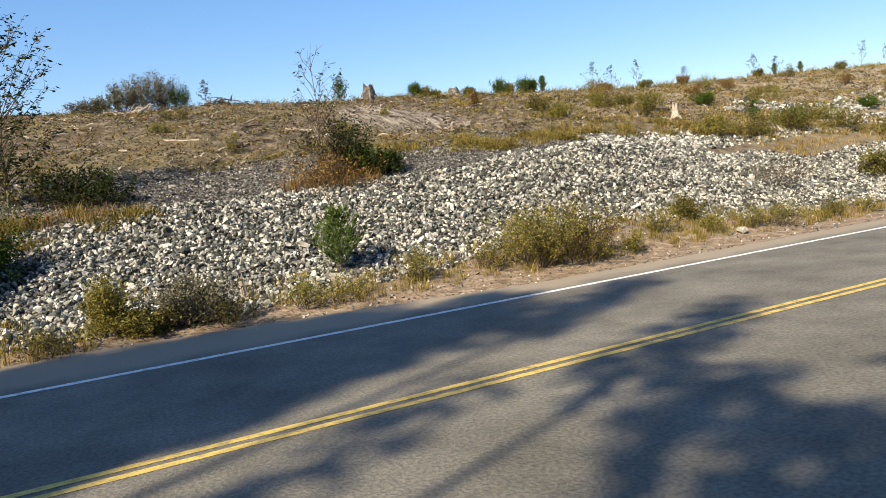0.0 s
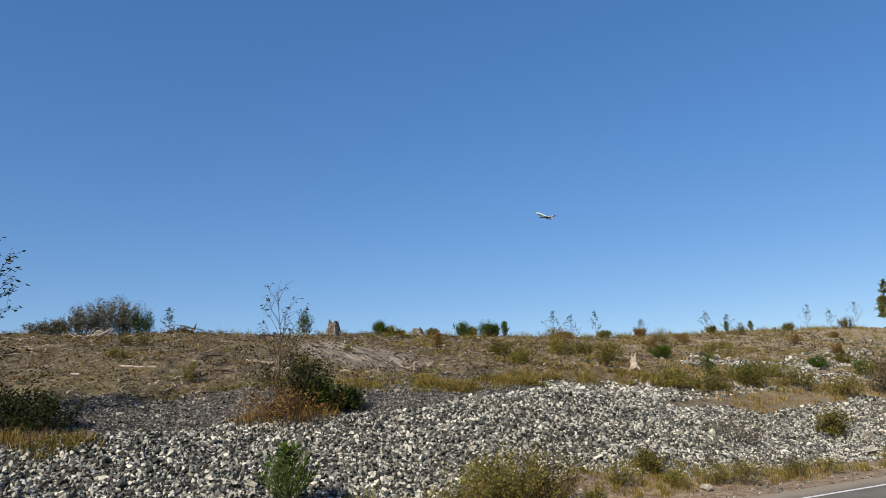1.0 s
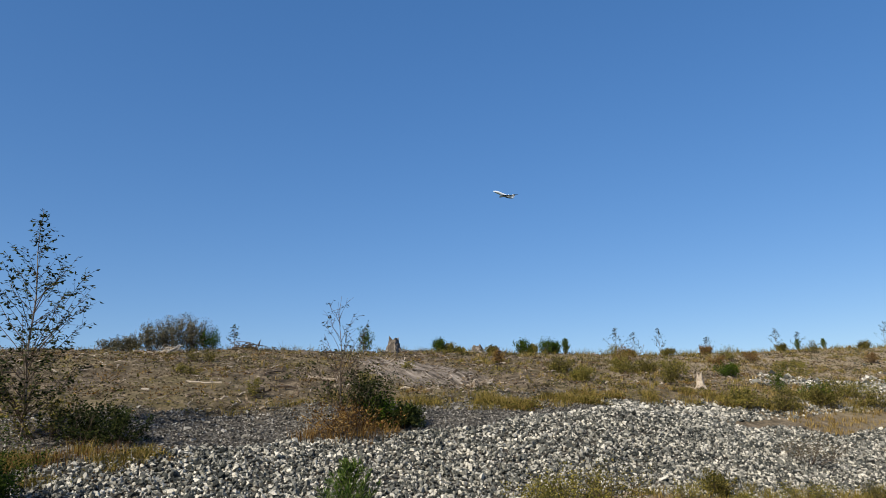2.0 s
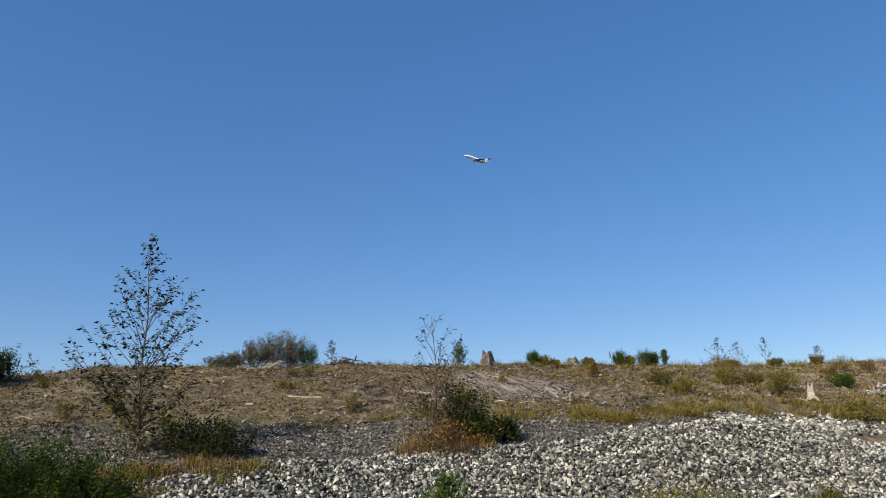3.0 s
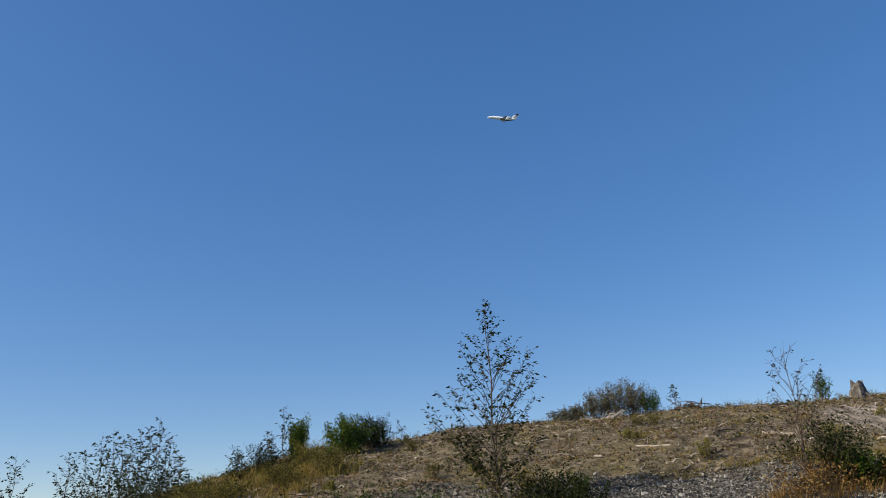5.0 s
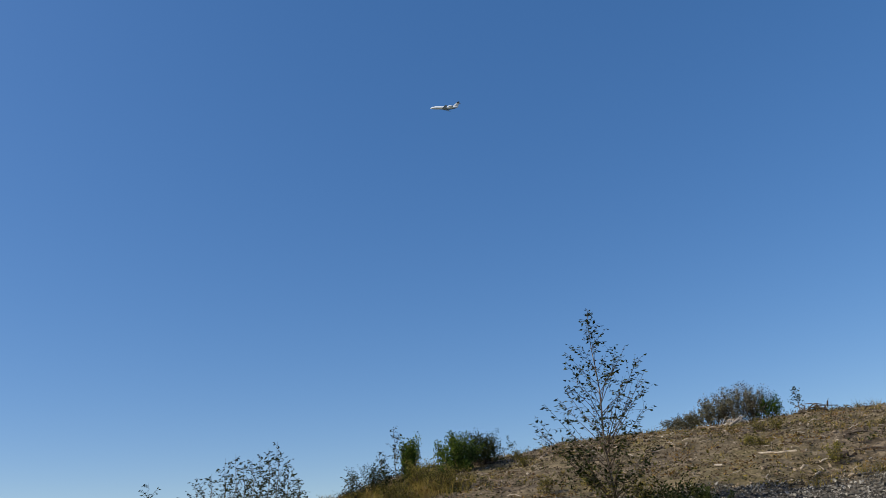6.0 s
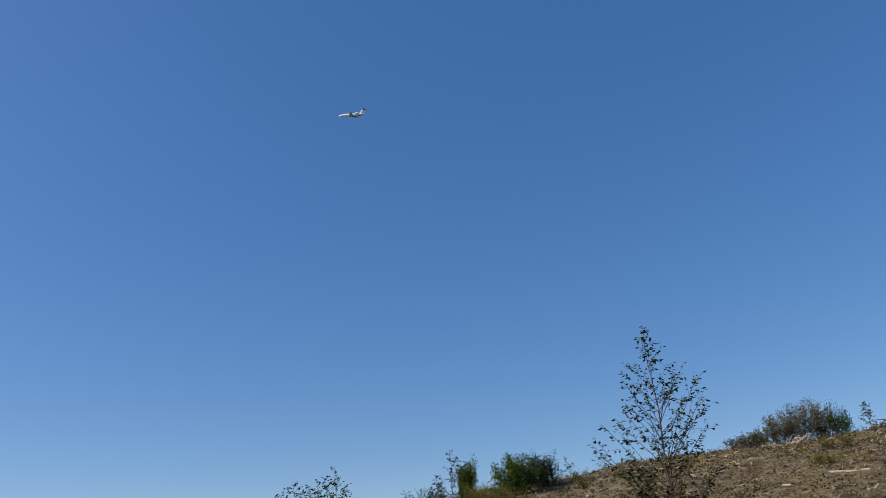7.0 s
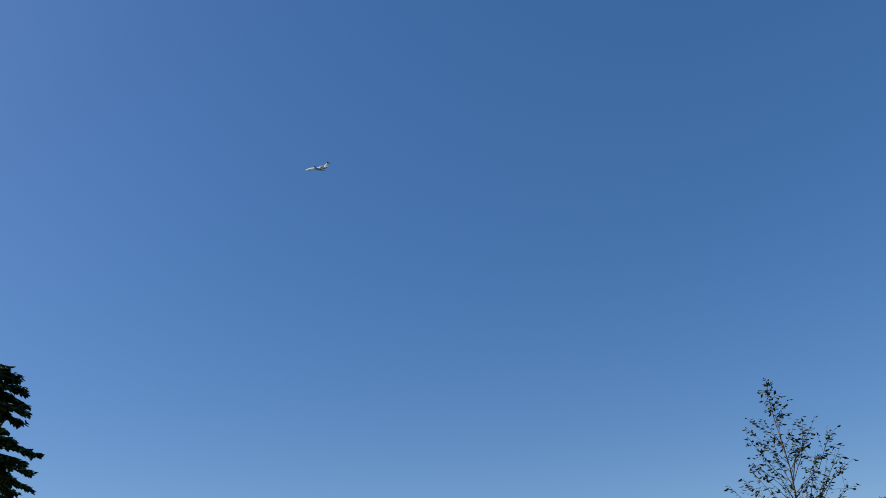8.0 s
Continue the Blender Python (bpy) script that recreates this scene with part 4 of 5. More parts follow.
# on the ridge
for az, w, h, m in ((27.6, 0.9, 0.62, LEAF_GREEN), (28.3, 1.0, 0.42, LEAF_YELLOW), (29.1, 0.8, 0.30, LEAF_YELLOW), (31.6, 0.9, 0.34, LEAF_OLIVE), (33.9, 1.1, 0.66, LEAF_GREEN), (34.6, 0.9, 0.45, LEAF_YELLOW), (35.7, 1.2, 0.72, LEAF_GREEN), (36.3, 0.8, 0.6, LEAF_GREEN), (41.6, 1.1, 0.30, LEAF_OLIVE), (44.4, 1.2, 0.34, LEAF_OLIVE), (47.0, 1.1, 0.5, LEAF_RUST), (52.0, 1.1, 0.4, LEAF_OLIVE), (57.0, 1.4, 0.45, LEAF_OLIVE), (60.5, 1.8, 0.7, LEAF_OLIVE)):
    bush("ridge_bush", *at(az, 32.6), w, h, "green spiky weedy bush on the ridge", m, 44, 3, 0.065, 3, group="ridge bushes", upright=0.85, fill=0.2)
for az, w, h, n in ((5.3, 1.6, 0.55, 20), (6.7, 1.8, 0.9, 28), (8.1, 2.0, 1.35, 36), (9.5, 1.8, 1.2, 30), (4.3, 1.2, 0.35, 14)):
    bush("ridge_bush", *at(az, 33.2), w, h, "grey-brown half-bare bush on the ridge", LEAF_DUSK, n, 4, 0.075, group="ridge bushes", fill=0.6, upright=0.35)
bush("ridge_bush", *at(10.6, 33.0), 1.1, 0.85, "light green bush on the ridge", LEAF_GREEN, 16, 5, 0.07, group="ridge bushes")
bush("ridge_bush", *at(22.0, 33.0), 0.9, 1.15, "small green leafy bush on the ridge", LEAF_GREEN, 12, 4, 0.07, group="ridge bushes")
for az, h in ((37.1, 0.85), (53.0, 0.75), (54.6, 0.7)):
    pine(*at(az, 32.6), h, "small dark green pine on the ridge", NEEDLE, "young_pine", "ridge pines", 0.55)
bush("bush", *at(-11.8, 28.0), 1.7, 1.25, "dense upright green bush on the hill shoulder", LEAF_FRESH, 40, 6, 0.075, upright=0.6)
bush("bush", *at(-10.0, 29.5), 1.9, 1.2, "rounded dark olive bush with brown flecks", LEAF_DARK, 30, 8, 0.07)
bush("bush", *at(-15.3, 28.0), 0.9, 1.3, "upright broom with green stems", LEAF_FRESH, 70, 5, 0.08, 3, upright=1.0, fill=0.3)
for az, y, top in ((-16.3, 27, 8.6), (-17.4, 26.5, 6.9), (-19.5, 25, 5.5), (-23.3, 24, 5.4), (-24.1, 23, 6.7), (-24.8, 24, 8.0), (-25.4, 23, 7.6), (-26.0, 24, 7.2), (-26.5, 22.5, 6.9), (-27.1, 23.5, 6.5), (-27.7, 23, 7.3), (-28.4, 24, 7.0), (-29.3, 23, 6.0), (-30.3, 24, 5.8), (-33.4, 24, 5.6), (-34.6, 25, 4.6)):
    x, y = at(az, y)
    tall = EYE + math.hypot(x, y) * math.tan(radians(top)) - land(x, y)
    slender_tree("broadleaf_sapling", x, y, tall, "slender sapling with small dark leaves", LEAF_DARK, [(0.1, 0.35), (0.35, 0.6), (0.6, 0.48), (0.85, 0.22), (1.0, 0.05)], 24, 1.8, 0.06, 0.125, 0.15, 0.95, 3.2, radius=0.016, group="saplings on the hill's end")
for az, h in ((12.4, 0.9), (40.8, 1.35), (42.1, 1.2), (43.9, 1.35), (47.2, 0.95), (51.7, 1.3), (53.0, 1.1), (58.2, 1.6), (59.6, 1.3), (61.2, 1.9)):
    sapling("thin_sapling", *at(az, 32.8), h * 1.15, "thin nearly bare sapling on the ridge", LEAF_DARK, 0.7, 0.095, 0.1, 12, 0.55, group="ridge saplings", radius=0.010)
bush("green_bush", *at(-11.5, 14.2), 3.2, 1.62, "dense bright green low bush", LEAF_LUSH, 50, 13, 0.052, group="low green bushes", fill=1.7)
bush("green_bush", *at(-6.5, 14.2), 2.9, 1.38, "dense bright green low bush", LEAF_LUSH, 50, 13, 0.052, group="low green bushes", fill=1.7)
bush("green_bush", *at(-4.6, 14.1), 1.7, 0.75, "dense bright green low bush", LEAF_LUSH, 34, 9, 0.065, group="low green bushes")
# wood at the far end
for az, y, top in ((62.9, 66, 6.7), (63.6, 70, 7.6), (64.1, 66, 7.2), (64.9, 70, 7.0), (65.6, 68, 7.3), (66.2, 70, 7.8), (66.9, 66, 7.9), (67.5, 70, 7.5), (68.1, 68, 8.0), (68.8, 70, 7.9), (69.4, 66, 8.3), (69.9, 68, 8.8), (70.5, 70, 8.4), (71.1, 66, 8.7), (71.7, 70, 9.0), (72.5, 66, 10.2), (73.3, 70, 9.7), (74.2, 68, 10.6), (75.2, 70, 10.3), (76.4, 68, 11.2)):
    x, y = at(az, y)
    tall = EYE + math.hypot(x, y) * math.tan(radians(top + rnd(-0.5, 0.15))) - land(x, y)
    conifer("fir_tree", x, y, tall, "tall dark fir with a bare pale trunk in a wood", rnd(0.12, 0.24), 64, rnd(0.34, 0.66), group="wood at the road's far end", clump=1.7, thick=7, shag=1.5, fronds=3, ragged=1.0, mat=NEEDLE_SUN, bark=PALEBARK, slim=0.9)
for k in range(26):
    az = 63.2 + k * 0.55 + rnd(-0.15, 0.15)
    x, y = at(az, rnd(60, 64))
    tall = EYE + math.hypot(x, y) * math.tan(radians(table(az, [(63, 4.2), (66, 4.6), (67, 5.0), (70, 5.5), (73, 6.1), (78, 7.0)]) + rnd(-0.5, 0.5))) - land(x, y)
    conifer("fir_tree", x, y, tall, "young dark green fir before the tall wood", rnd(0.26, 0.34), 40, 0.1, group="undergrowth", clump=2.2, thick=3.0, shag=1.2, fronds=3, mat=NEEDLE_FAR)
for az in (66.5, 68.4, 70.0, 71.6, 73.4):
    bush("undergrowth_bush", *at(az, 35), 6, 3.2, "green undergrowth before the wood", random.choice((LEAF_GREEN, LEAF_GREEN, LEAF_OLIVE)), 30, 9, 0.16, group="undergrowth")
for az, y, h in ((63.0, 35.5, 4.6), (64.0, 35.5, 5.6), (65.0, 35.5, 4.2)):
    sapling("broadleaf_tree", *at(az, y), h, "sparse olive broadleaf tree at the wood's edge", LEAF_OLIVE, 2, 0.24, 0.12, 22, 0.36, category="tree", group="wood at the road's far end")

# conifers near the road that shade it
conifer("roadside_conifer", *at(-56.9, 19.0), 12.4, "dark conifer with drooping ragged boughs", 0.135, 190, 0.1, clump=1.15, thick=16, fronds=4, shag=1.5, group="conifers beside the road", ragged=1.9, taper=0.3)
for x, y, h, w, bare, thick, boughs in ((-17.9, -3, 21.3, 0.029, 0.85, 14, 40), (-21.8, -3, 22.9, 0.09, 0.67, 24, 90), (-26.4, -3.6, 25.2, 0.097, 0.65, 26, 110), (-27.5, -3, 24.8, 0.106, 0.65, 26, 110), (-31.8, -4.0, 26.6, 0.104, 0.67, 26, 110), (-31.6, -3.2, 24.7, 0.106, 0.65, 26, 110), (-34.9, -4, 25.5, 0.105, 0.66, 22, 100), (-21.6, -3.6, 22.4, 0.046, 0.81, 22, 50), (-21.1, -3, 20.7, 0.069, 0.75, 24, 80), (-23.3, -3.8, 21.3, 0.069, 0.76, 24, 80), (-22.0, -3, 19.1, 0.085, 0.73, 24, 80), (-26.6, -4.2, 24.5, 0.099, 0.73, 24, 100), (-26.0, -3.4, 22.5, 0.112, 0.71, 24, 100), (-27.9, -4.4, 22.7, 0.122, 0.74, 24, 90), (-23.3, -3.6, 19.3, 0.099, 0.74, 24, 80), (-17.0, -3.4, 16.7, 0.004, 0.8, 9, 30), (-13.4, -3, 17.1, 0.066, 0.83, 11, 36), (-14.7, -4.6, 16.4, 0.102, 0.88, 11, 34), (-13.3, -5, 15.0, 0.135, 0.85, 12, 40), (-10.8, -4.4, 12.5, 0.141, 0.81, 12, 40), (-10.6, -4.6, 19.6, 0.07, 0.7, 9, 46), (-9.7, -5.0, 17.9, 0.08, 0.82, 10, 40), (-9.8, -5.4, 16.8, 0.067, 0.83, 9, 34), (-12.0, -5.8, 16.3, 0.097, 0.84, 10, 34), (4.6, -4.2, 16.0, 0.2, 0.1, 7, 56)):
    conifer("roadside_conifer", x, y, h, "dark conifer beside the road", w, boughs, bare, group="conifers beside the road", clump=1.6 if boughs == 56 else 1.15 if boughs >= 50 else 0.9, thick=thick, fronds=3, slim=0.55)
# two unseen rows added behind the viewer to cut skylight on the shaded road
for k in range(17):
    conifer("roadside_conifer", -46 + k * 4.7 + rnd(-1, 1), rnd(-14.5, -12.0), rnd(19, 22.5), "dark conifer out of view behind the verge, added to block skylight", 0.27, 60, 0.05, group="conifers beside the road", clump=2.4, thick=5, fronds=2)
for k in range(15):
    conifer("roadside_conifer", -50 + k * 6.4 + rnd(-1.5, 1.5), rnd(-20.5, -18.5), rnd(21, 25), "tall dark conifer out of view behind the verge, added to block skylight", 0.24, 34, 0.08, group="conifers beside the road", clump=3.0, thick=3, fronds=2)

# ---- grass ----
hill_keep = lambda x, y: noise.noise(Vector((x * 0.22, y * 0.22, 3))) > 0.0
clump_keep = lambda x, y: noise.noise(Vector((x * 0.45, y * 0.6, 8))) > 0.12
grass("dry_hill_grass", "dry golden grass in patches on the slope", patches(420, (-16, 15, 20.5, 33), hill_keep, (0.4, 1.0)) + patches(2600, (15, 62, 18.5, 33), clump_keep), GRASS_DRY, 0.20, 16, 0.014)
grass("olive_hill_grass", "olive and yellowing weeds on the slope", patches(160, (-16, 16, 20.5, 33), lambda x, y: not hill_keep(x, y), (0.4, 1.0)) + patches(1700, (15, 62, 18, 33), clump_keep), GRASS_OLIVE, 0.22, 16, 0.016)
grass("low_hill_grass", "low dry tufts on the bare slope", patches(350, (-15, 16, 20, 33), lambda x, y: True, (0.4, 1.1)), GRASS_DRY, 0.14, 12, 0.014)
grass("low_hill_grass", "low olive tufts on the bare slope", patches(350, (-15, 16, 19, 33), lambda x, y: True, (0.4, 1.1)), GRASS_OLIVE, 0.14, 12, 0.014)
mat_keep = lambda x, y: noise.noise(Vector((x * 0.7, y * 0.9, 40))) > 0.08
litter("dry_weed_mats", "low brown dead weeds on the cleared slope", patches(2000, (-16, 45, 20, 32.8), mat_keep, (0.4, 1.3)), LEAF_RUST, 0.3, 0.16, 20, 0.085)
litter("dry_weed_mats", "low grey-brown dead weeds on the cleared slope", patches(2600, (-16, 50, 19.5, 32.8), lambda x, y: True, (0.4, 1.2)), LEAF_GREY, 0.3, 0.15, 18, 0.085)
litter("green_weed_mats", "low olive weeds on the cleared slope", patches(1300, (-16, 50, 19.5, 32.8), lambda x, y: not mat_keep(x, y), (0.4, 1.4)), LEAF_OLIVE, 0.3, 0.24, 22, 0.085)
litter("green_weed_mats", "low dark green weeds on the cleared slope", patches(420, (-16, 50, 19.5, 32.8), lambda x, y: True, (0.4, 1.4)), LEAF_DARK, 0.3, 0.26, 24, 0.085)
litter("yellow_weed_mats", "low yellowing weeds and grass on the slope", patches(900, (14, 62, 18.0, 32.8), clump_keep, (0.6, 1.5)), LEAF_YELLOW, 0.34, 0.28, 22, 0.09)
for az, y, w, h, m in ((49.0, 18.2, 1.5, 0.7, LEAF_YELLOW), (51.5, 18.0, 1.8, 0.8, LEAF_OLIVE), (53.8, 18.4, 1.7, 0.75, LEAF_OLIVE), (56.0, 18.8, 1.8, 0.6, LEAF_YELLOW), (58.5, 20.5, 1.2, 0.6, LEAF_GREEN), (44.6, 22.5, 1.3, 0.8, LEAF_YELLOW), (48.4, 23.5, 1.0, 0.7, LEAF_GREEN), (36.5, 24.5, 1.0, 0.6, LEAF_OLIVE), (38.0, 22.5, 0.8, 0.5, LEAF_YELLOW), (41.0, 24.0, 1.1, 0.7, LEAF_YELLOW), (64.8, 20.0, 2.6, 1.5, LEAF_YELLOW), (67.8, 20.0, 2.4, 1.4, LEAF_OLIVE)):
    bush("hill_bush", *at(az, y), w, h, "leafy weedy bush among dry grass", m, 15, 5, 0.065, 5, group="bushes on the slope")
for k in range(26):
    x, y = rnd(22, 60), rnd(12.6, 22)
    if in_bank(x, y) > 0.5 or on_heap(x, y):
        continue
    bush("hill_bush", x, y, rnd(0.8, 2.0), rnd(0.4, 0.95), "leafy weedy bush among dry grass", random.choice((LEAF_OLIVE, LEAF_YELLOW, LEAF_OLIVE, LEAF_GREEN, LEAF_RUST)), 12, 4, 0.08, 4, group="bushes on the slope")
grass("right_slope_grass", "short golden grass towards the wood", patches(5200, (22, 75, 11.5, 23), lambda x, y: in_bank(x, y) < 0.5 and noise.noise(Vector((x * 0.4, y * 0.6, 70))) > -0.2, (0.5, 1.5)), GRASS_DRY, 0.17, 10, 0.019)
# weeds singly on the slope
for k in range(46):
    x, y = rnd(13, 52), rnd(18.5, 32)
    if on_heap(x, y) or not clump_keep(x, y) and random.random() < 0.6:
        continue
    bush("hill_weed", x, y, rnd(0.5, 1.3), rnd(0.35, 0.85), "low weedy bush on the cleared slope", random.choice((LEAF_OLIVE, LEAF_YELLOW, LEAF_YELLOW, LEAF_RUST, LEAF_GREEN)), 12, 4, 0.06, 4, group="weeds on the slope")
for k in range(14):
    x, y = rnd(-12, 12), rnd(21, 31)
    bush("hill_weed", x, y, rnd(0.3, 0.7), rnd(0.25, 0.55), "small yellowing weed on the bare slope", random.choice((LEAF_OLIVE, LEAF_YELLOW)), 8, 3, 0.05, 4, group="weeds on the slope")
for k in range(20):
    x = -3.5 + k * 1.15 + rnd(-0.4, 0.4)
    bush("verge_weed", x, rnd(10.9, 11.7) + max(0, x - 8) * 0.03, rnd(0.5, 1.1), rnd(0.28, 0.6), "dry yellow-green weed at the road edge", random.choice((LEAF_OLIVE, LEAF_YELLOW, LEAF_YELLOW)), 12, 4, 0.04, 4, group="weeds at the road edge")
verge_keep = lambda x, y: noise.noise(Vector((x * 0.5, y * 0.8, 21))) > -0.1 - (0.25 if 6 < x < 14 else 0)
grass("verge_grass", "dry yellow-green grass along the road edge", patches(700, (-6, 34, 10.9, 12.6), verge_keep), GRASS_OLIVE, 0.22, 22, 0.010)
grass("verge_grass", "dry straw grass along the road edge", patches(500, (-6, 34, 10.8, 12.4), verge_keep), GRASS_DRY, 0.18, 20, 0.010)
grass("far_verge_grass", "tall dry grass along the far road edge", patches(900, (22, 60, 15.5, 20), lambda x, y: in_bank(x, y) < 0.5) + patches(1500, (20, 75, 11.0, 16.0), lambda x, y: x > 24 and in_bank(x, y) < 0.5 or x > 34), GRASS_DRY, 0.20, 14, 0.015)
terrace = spot(-1.5, 16.4, 2.8, 0.8, 260) + spot(-0.2, 15.8, 2.4, 0.5, 160) + spot(9.0, 19.8, 5.0, 0.7, 150) + spot(12.8, 18.5, 3.0, 0.8, 620) + spot(16.5, 19.2, 2.4, 0.8, 200) + spot(21, 18.8, 3.5, 0.9, 260) + spot(29, 18.3, 4.0, 1.2, 190)
terrace = [p for p in terrace if noise.noise(Vector((p[0] * 0.9, p[1] * 0.9, 60))) > 0.0]
grass("terrace_grass", "olive grass on the terrace edge", terrace, GRASS_OLIVE, 0.24, 18, 0.011, 0.2)
grass("terrace_grass", "straw grass on the terrace edge", terrace[::2], GRASS_DRY, 0.26, 14, 0.010, 0.25)
litter("terrace_weeds", "low olive weeds on the terrace edge", [(x + rnd(-0.3, 0.3), y + rnd(-0.3, 0.3), k) for x, y, k in terrace], LEAF_OLIVE, 0.26, 0.22, 26, 0.065)
litter("terrace_weeds", "low rusty weeds on the terrace edge", [(x + rnd(-0.4, 0.4), y + rnd(-0.4, 0.4), k) for x, y, k in terrace[::3]], LEAF_RUST, 0.26, 0.18, 22, 0.065)
grass("rust_grass", "rusty dry grass round the shrub", spot(6.2, 16.4, 1.2, 0.7, 60) + spot(-0.5, 16.3, 2.0, 0.5, 60), LEAF_RUST, 0.32, 14, 0.010, 0.25)
grass("left_slope_grass", "tall dry grass on the hill's end", spot(-9.0, 24, 3.5, 4, 260), GRASS_DRY, 0.26, 18, 0.011)
litter("left_slope_weeds", "rusty dead fern on the hill's end", spot(-8.5, 24, 3.2, 3.5, 160), LEAF_RUST, 0.34, 0.3, 24, 0.08)
grass("left_slope_grass", "green weeds on the hill's end", spot(-8.5, 24, 4, 4, 420), GRASS_OLIVE, 0.36, 18, 0.012)
ridge = [(rnd(-14, 60), rnd(31.8, 33.6), rnd(0.5, 1.3)) for _ in range(900)]
grass("ridge_grass", "thin dry stalks and weeds along the ridge", [p for p in ridge if p[0] > 12 or random.random() < 0.3], GRASS_OLIVE, 0.34, 10, 0.012)
for az, y, w, h, m in ((-13.0, 24, 1.4, 0.8, LEAF_OLIVE), (-16.5, 23, 1.2, 0.7, LEAF_OLIVE), (-19.8, 21, 1.3, 0.7, LEAF_OLIVE), (-14.5, 27, 1.5, 0.9, LEAF_YELLOW), (-22.0, 21, 1.6, 0.9, LEAF_OLIVE), (-18.0, 26, 1.5, 1.1, LEAF_DARK), (-25.5, 22, 1.8, 1.0, LEAF_DARK)):
    bush("hill_weed", *at(az, y), w, h, "tangled weedy bush on the hill's end", m, 18, 4, 0.06, 5, group="weeds on the hill's end")


# ---- the jet ----
def loft(rings, sides=20):
    """A skin through round sections (x, z, half width, half height)."""
    s, v, f = Shape(), [], []
    for x, z, w, h in rings:
        v += [(x, w * math.cos(2 * math.pi * k / sides), z + h * math.sin(2 * math.pi * k / sides)) for k in range(sides)]
    for i in range(len(rings) - 1):
        for k in range(sides):
            k2 = (k + 1) % sides
            f.append((i * sides + k, (i + 1) * sides + k, (i + 1) * sides + k2, i * sides + k2))
    f += [tuple(range(sides)), tuple(reversed(range((len(rings) - 1) * sides, len(rings) * sides)))]
    s.add(v, f)
    return s


def foil(root, tip, thick_root, thick_tip):
    """A wing panel: root and tip as (x of the nose, y, z, chord), with a rounded nose and thin tail."""
    s = Shape()
    prof = [(0, 0), (0.08, 0.6), (0.35, 1.0), (0.7, 0.55), (1.0, 0.04), (0.7, -0.35), (0.35, -0.6), (0.08, -0.45)]
    up = Vector((0, 0, 1)) if abs(tip[1] - root[1]) > abs(tip[2] - root[2]) else Vector((0, 1, 0))
    v = []
    for (x, y, z, c), th in ((root, thick_root), (tip, thick_tip)):
        v += [Vector((x - c * a, y, z)) + up * b * th for a, b in prof]
    n = len(prof)
    f = [(k, (k + 1) % n, n + (k + 1) % n, n + k) for k in range(n)] + [tuple(reversed(range(n))), tuple(range(n, 2 * n))]
    s.add(v, f)
    return s


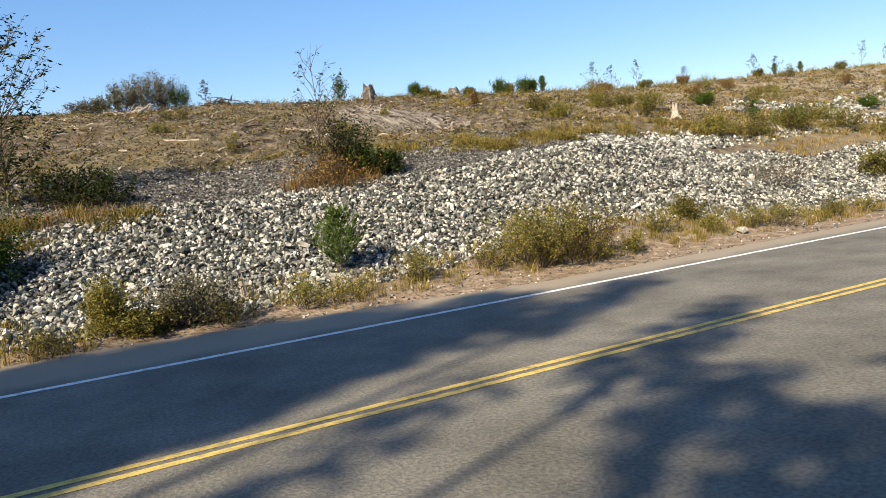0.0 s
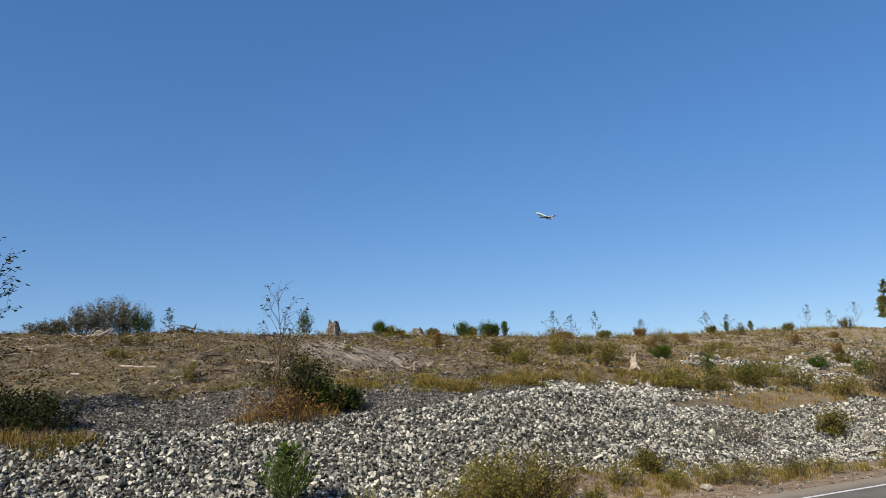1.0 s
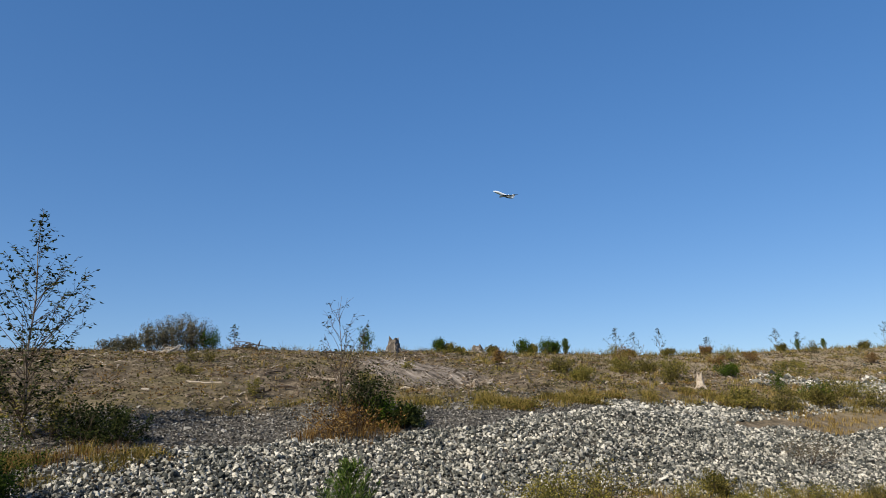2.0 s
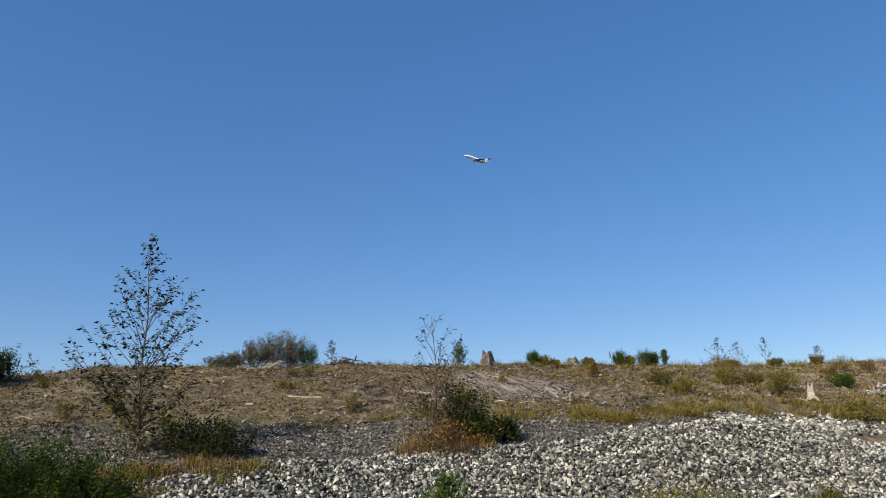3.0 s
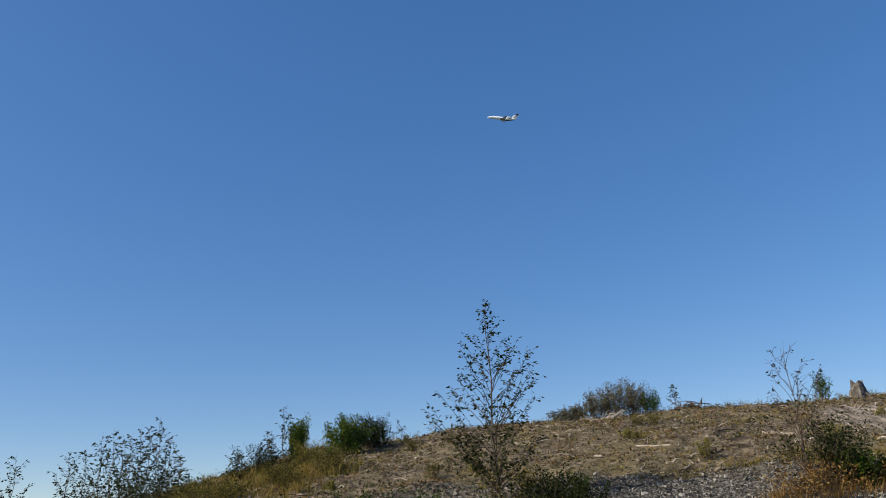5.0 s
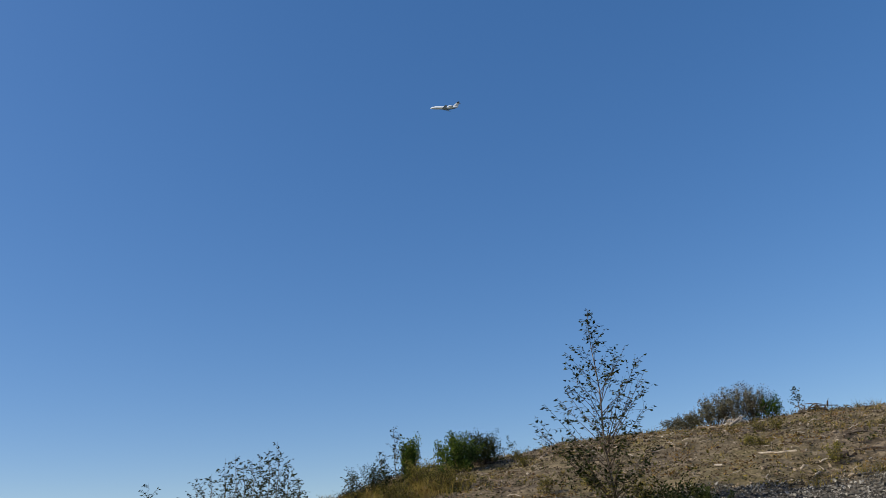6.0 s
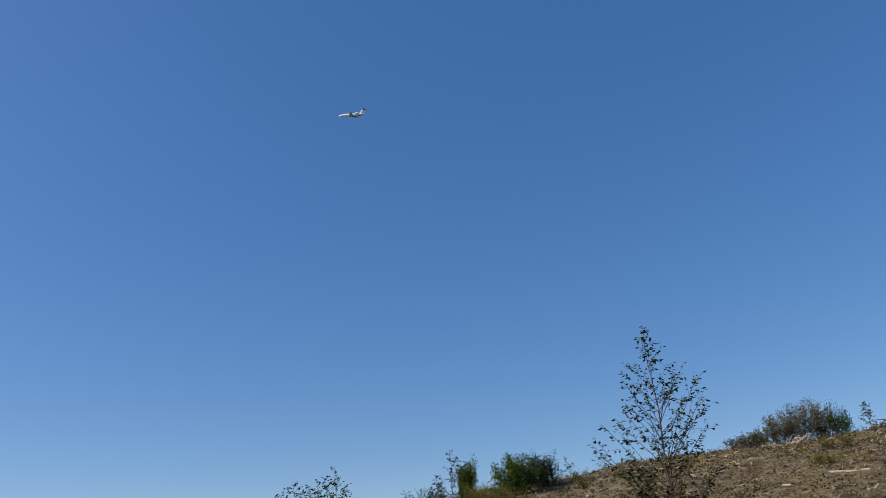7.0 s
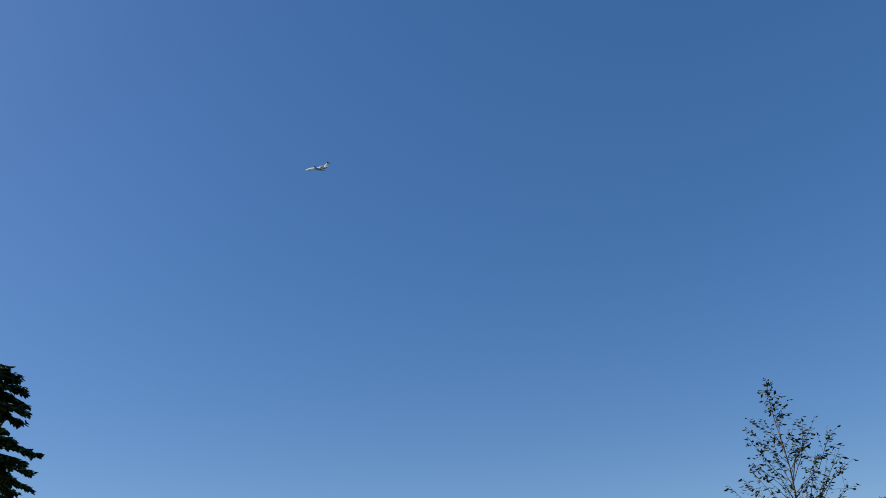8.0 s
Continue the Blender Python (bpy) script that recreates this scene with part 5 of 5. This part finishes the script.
def make_jet():
    jet = new("business_jet")
    tagged(jet, "white twin-engine business jet with dark tail tip, climbing", "aircraft")
    fus = part("fuselage", loft([(8.2, -0.25, 0.05, 0.05), (7.9, -0.22, 0.28, 0.26), (7.2, -0.12, 0.55, 0.5), (6.2, 0.02, 0.78, 0.74), (5.0, 0.1, 0.88, 0.9), (0, 0.1, 0.9, 0.92), (-3.5, 0.1, 0.88, 0.9), (-5.5, 0.25, 0.65, 0.7), (-7.2, 0.5, 0.32, 0.38), (-8.0, 0.62, 0.08, 0.1)]), JET_WHITE, jet, smooth=True)
    ws = Shape()
    for sy in (-1, 1):
        ws.add([(6.55, sy * 0.1, 0.60), (5.9, sy * 0.1, 0.93), (5.75, sy * 0.62, 0.76), (6.3, sy * 0.6, 0.47)], [(0, 1, 2, 3)])
    part("windscreen", ws, JET_DARK, fus, "dark windscreen")
    belly = loft([(1.2, -0.62, 0.5, 0.30), (0.4, -0.66, 0.62, 0.33), (-3.2, -0.60, 0.66, 0.32), (-5.4, -0.24, 0.46, 0.28), (-7.1, 0.20, 0.22, 0.16)], 16)
    part("belly_band", belly, JET_NAVY, fus, "dark blue belly", smooth=True)
    for sy in (-1, 1):
        part("wing", foil((1.6, sy * 0.5, -0.62, 3.1), (-1.6, sy * 8.3, -0.15, 1.1), 0.24, 0.08), JET_NAVY, jet, "dark blue wing")
        part("tailplane", foil((-6.9, sy * 0.05, 3.05, 1.7), (-8.2, sy * 3.1, 3.1, 0.9), 0.12, 0.05), JET_NAVY, jet, "dark blue tailplane")
        en = part("engine", loft([(-2.6, 0.75, 0.42, 0.42), (-2.9, 0.75, 0.52, 0.52), (-4.2, 0.75, 0.52, 0.52), (-5.3, 0.75, 0.34, 0.34)], 16), JET_WHITE, jet, "white engine pod", smooth=True)
        en.location = (0, sy * 1.45, 0)
        part("pylon", foil((-3.1, sy * 0.7, 0.7, 1.6), (-3.2, sy * 1.2, 0.75, 1.5), 0.1, 0.1), JET_WHITE, jet)
    part("fin", foil((-4.6, 0, 0.75, 3.3), (-6.9, 0, 3.1, 1.7), 0.16, 0.1), JET_WHITE, jet, "white swept fin")
    part("wing_root_fairing", loft([(2.6, -0.6, 0.1, 0.1), (1.6, -0.62, 0.8, 0.3), (-1.4, -0.62, 0.8, 0.3), (-2.6, -0.5, 0.1, 0.1)], 14), JET_WHITE, jet, smooth=True)
    for ob in jet.children_recursive:
        ob.data.transform(Matrix.Scale(0.9, 4))
        ob.location = ob.location * 0.9
    return jet


jet = make_jet()
JET = [
    (0.5, 352.1, 360.9, 111.2),
    (1.0, 310.8, 361.0, 121.3),
    (2.5, 195.1, 354.7, 144.3),
    (3.0, 156.5, 351.5, 153.7),
    (3.5, 119.8, 348.2, 161.6),
    (4.0, 83.0, 344.8, 170.0),
    (4.5, 47.2, 341.1, 179.2),
    (5.0, 11.0, 337.2, 189.4),
    (5.2, -4.0, 335.6, 193.6),
    (6.5, -96.7, 326.3, 221.9),
    (7.0, -134.6, 321.5, 233.9),
    (7.5, -173.1, 316.0, 245.3),
    (8.0, -214.2, 307.4, 258.6),
]


def jet_rows():
    rows = []
    pts = [(JET[0][0] - 0.5, *(2 * Vector(JET[0][1:]) - Vector(JET[1][1:]))), *JET]
    for i, (t, x, y, z) in enumerate(pts):
        a, b = pts[max(0, i - 2)], pts[min(len(pts) - 1, i + 2)]
        d = Vector(b[1:]) - Vector(a[1:])
        turn = math.degrees(math.atan2(d.y, d.x))
        rows.append((t, pose(x, y, z + (2.2 if t < 2 else 1.5), 0, 0, turn) @ pose(0, 0, 0, 0, -table(t, [(0, 13), (3.5, 13), (6.5, 8), (8, 7)]), 0) @ pose(0, 0, 0, table(t, [(0, -10), (2, -12), (3.5, -16), (5, -18), (6.5, -20), (8, -22)]), 0, 0)))
    return rows


def motions():
    walk(jet, jet_rows())


motions()
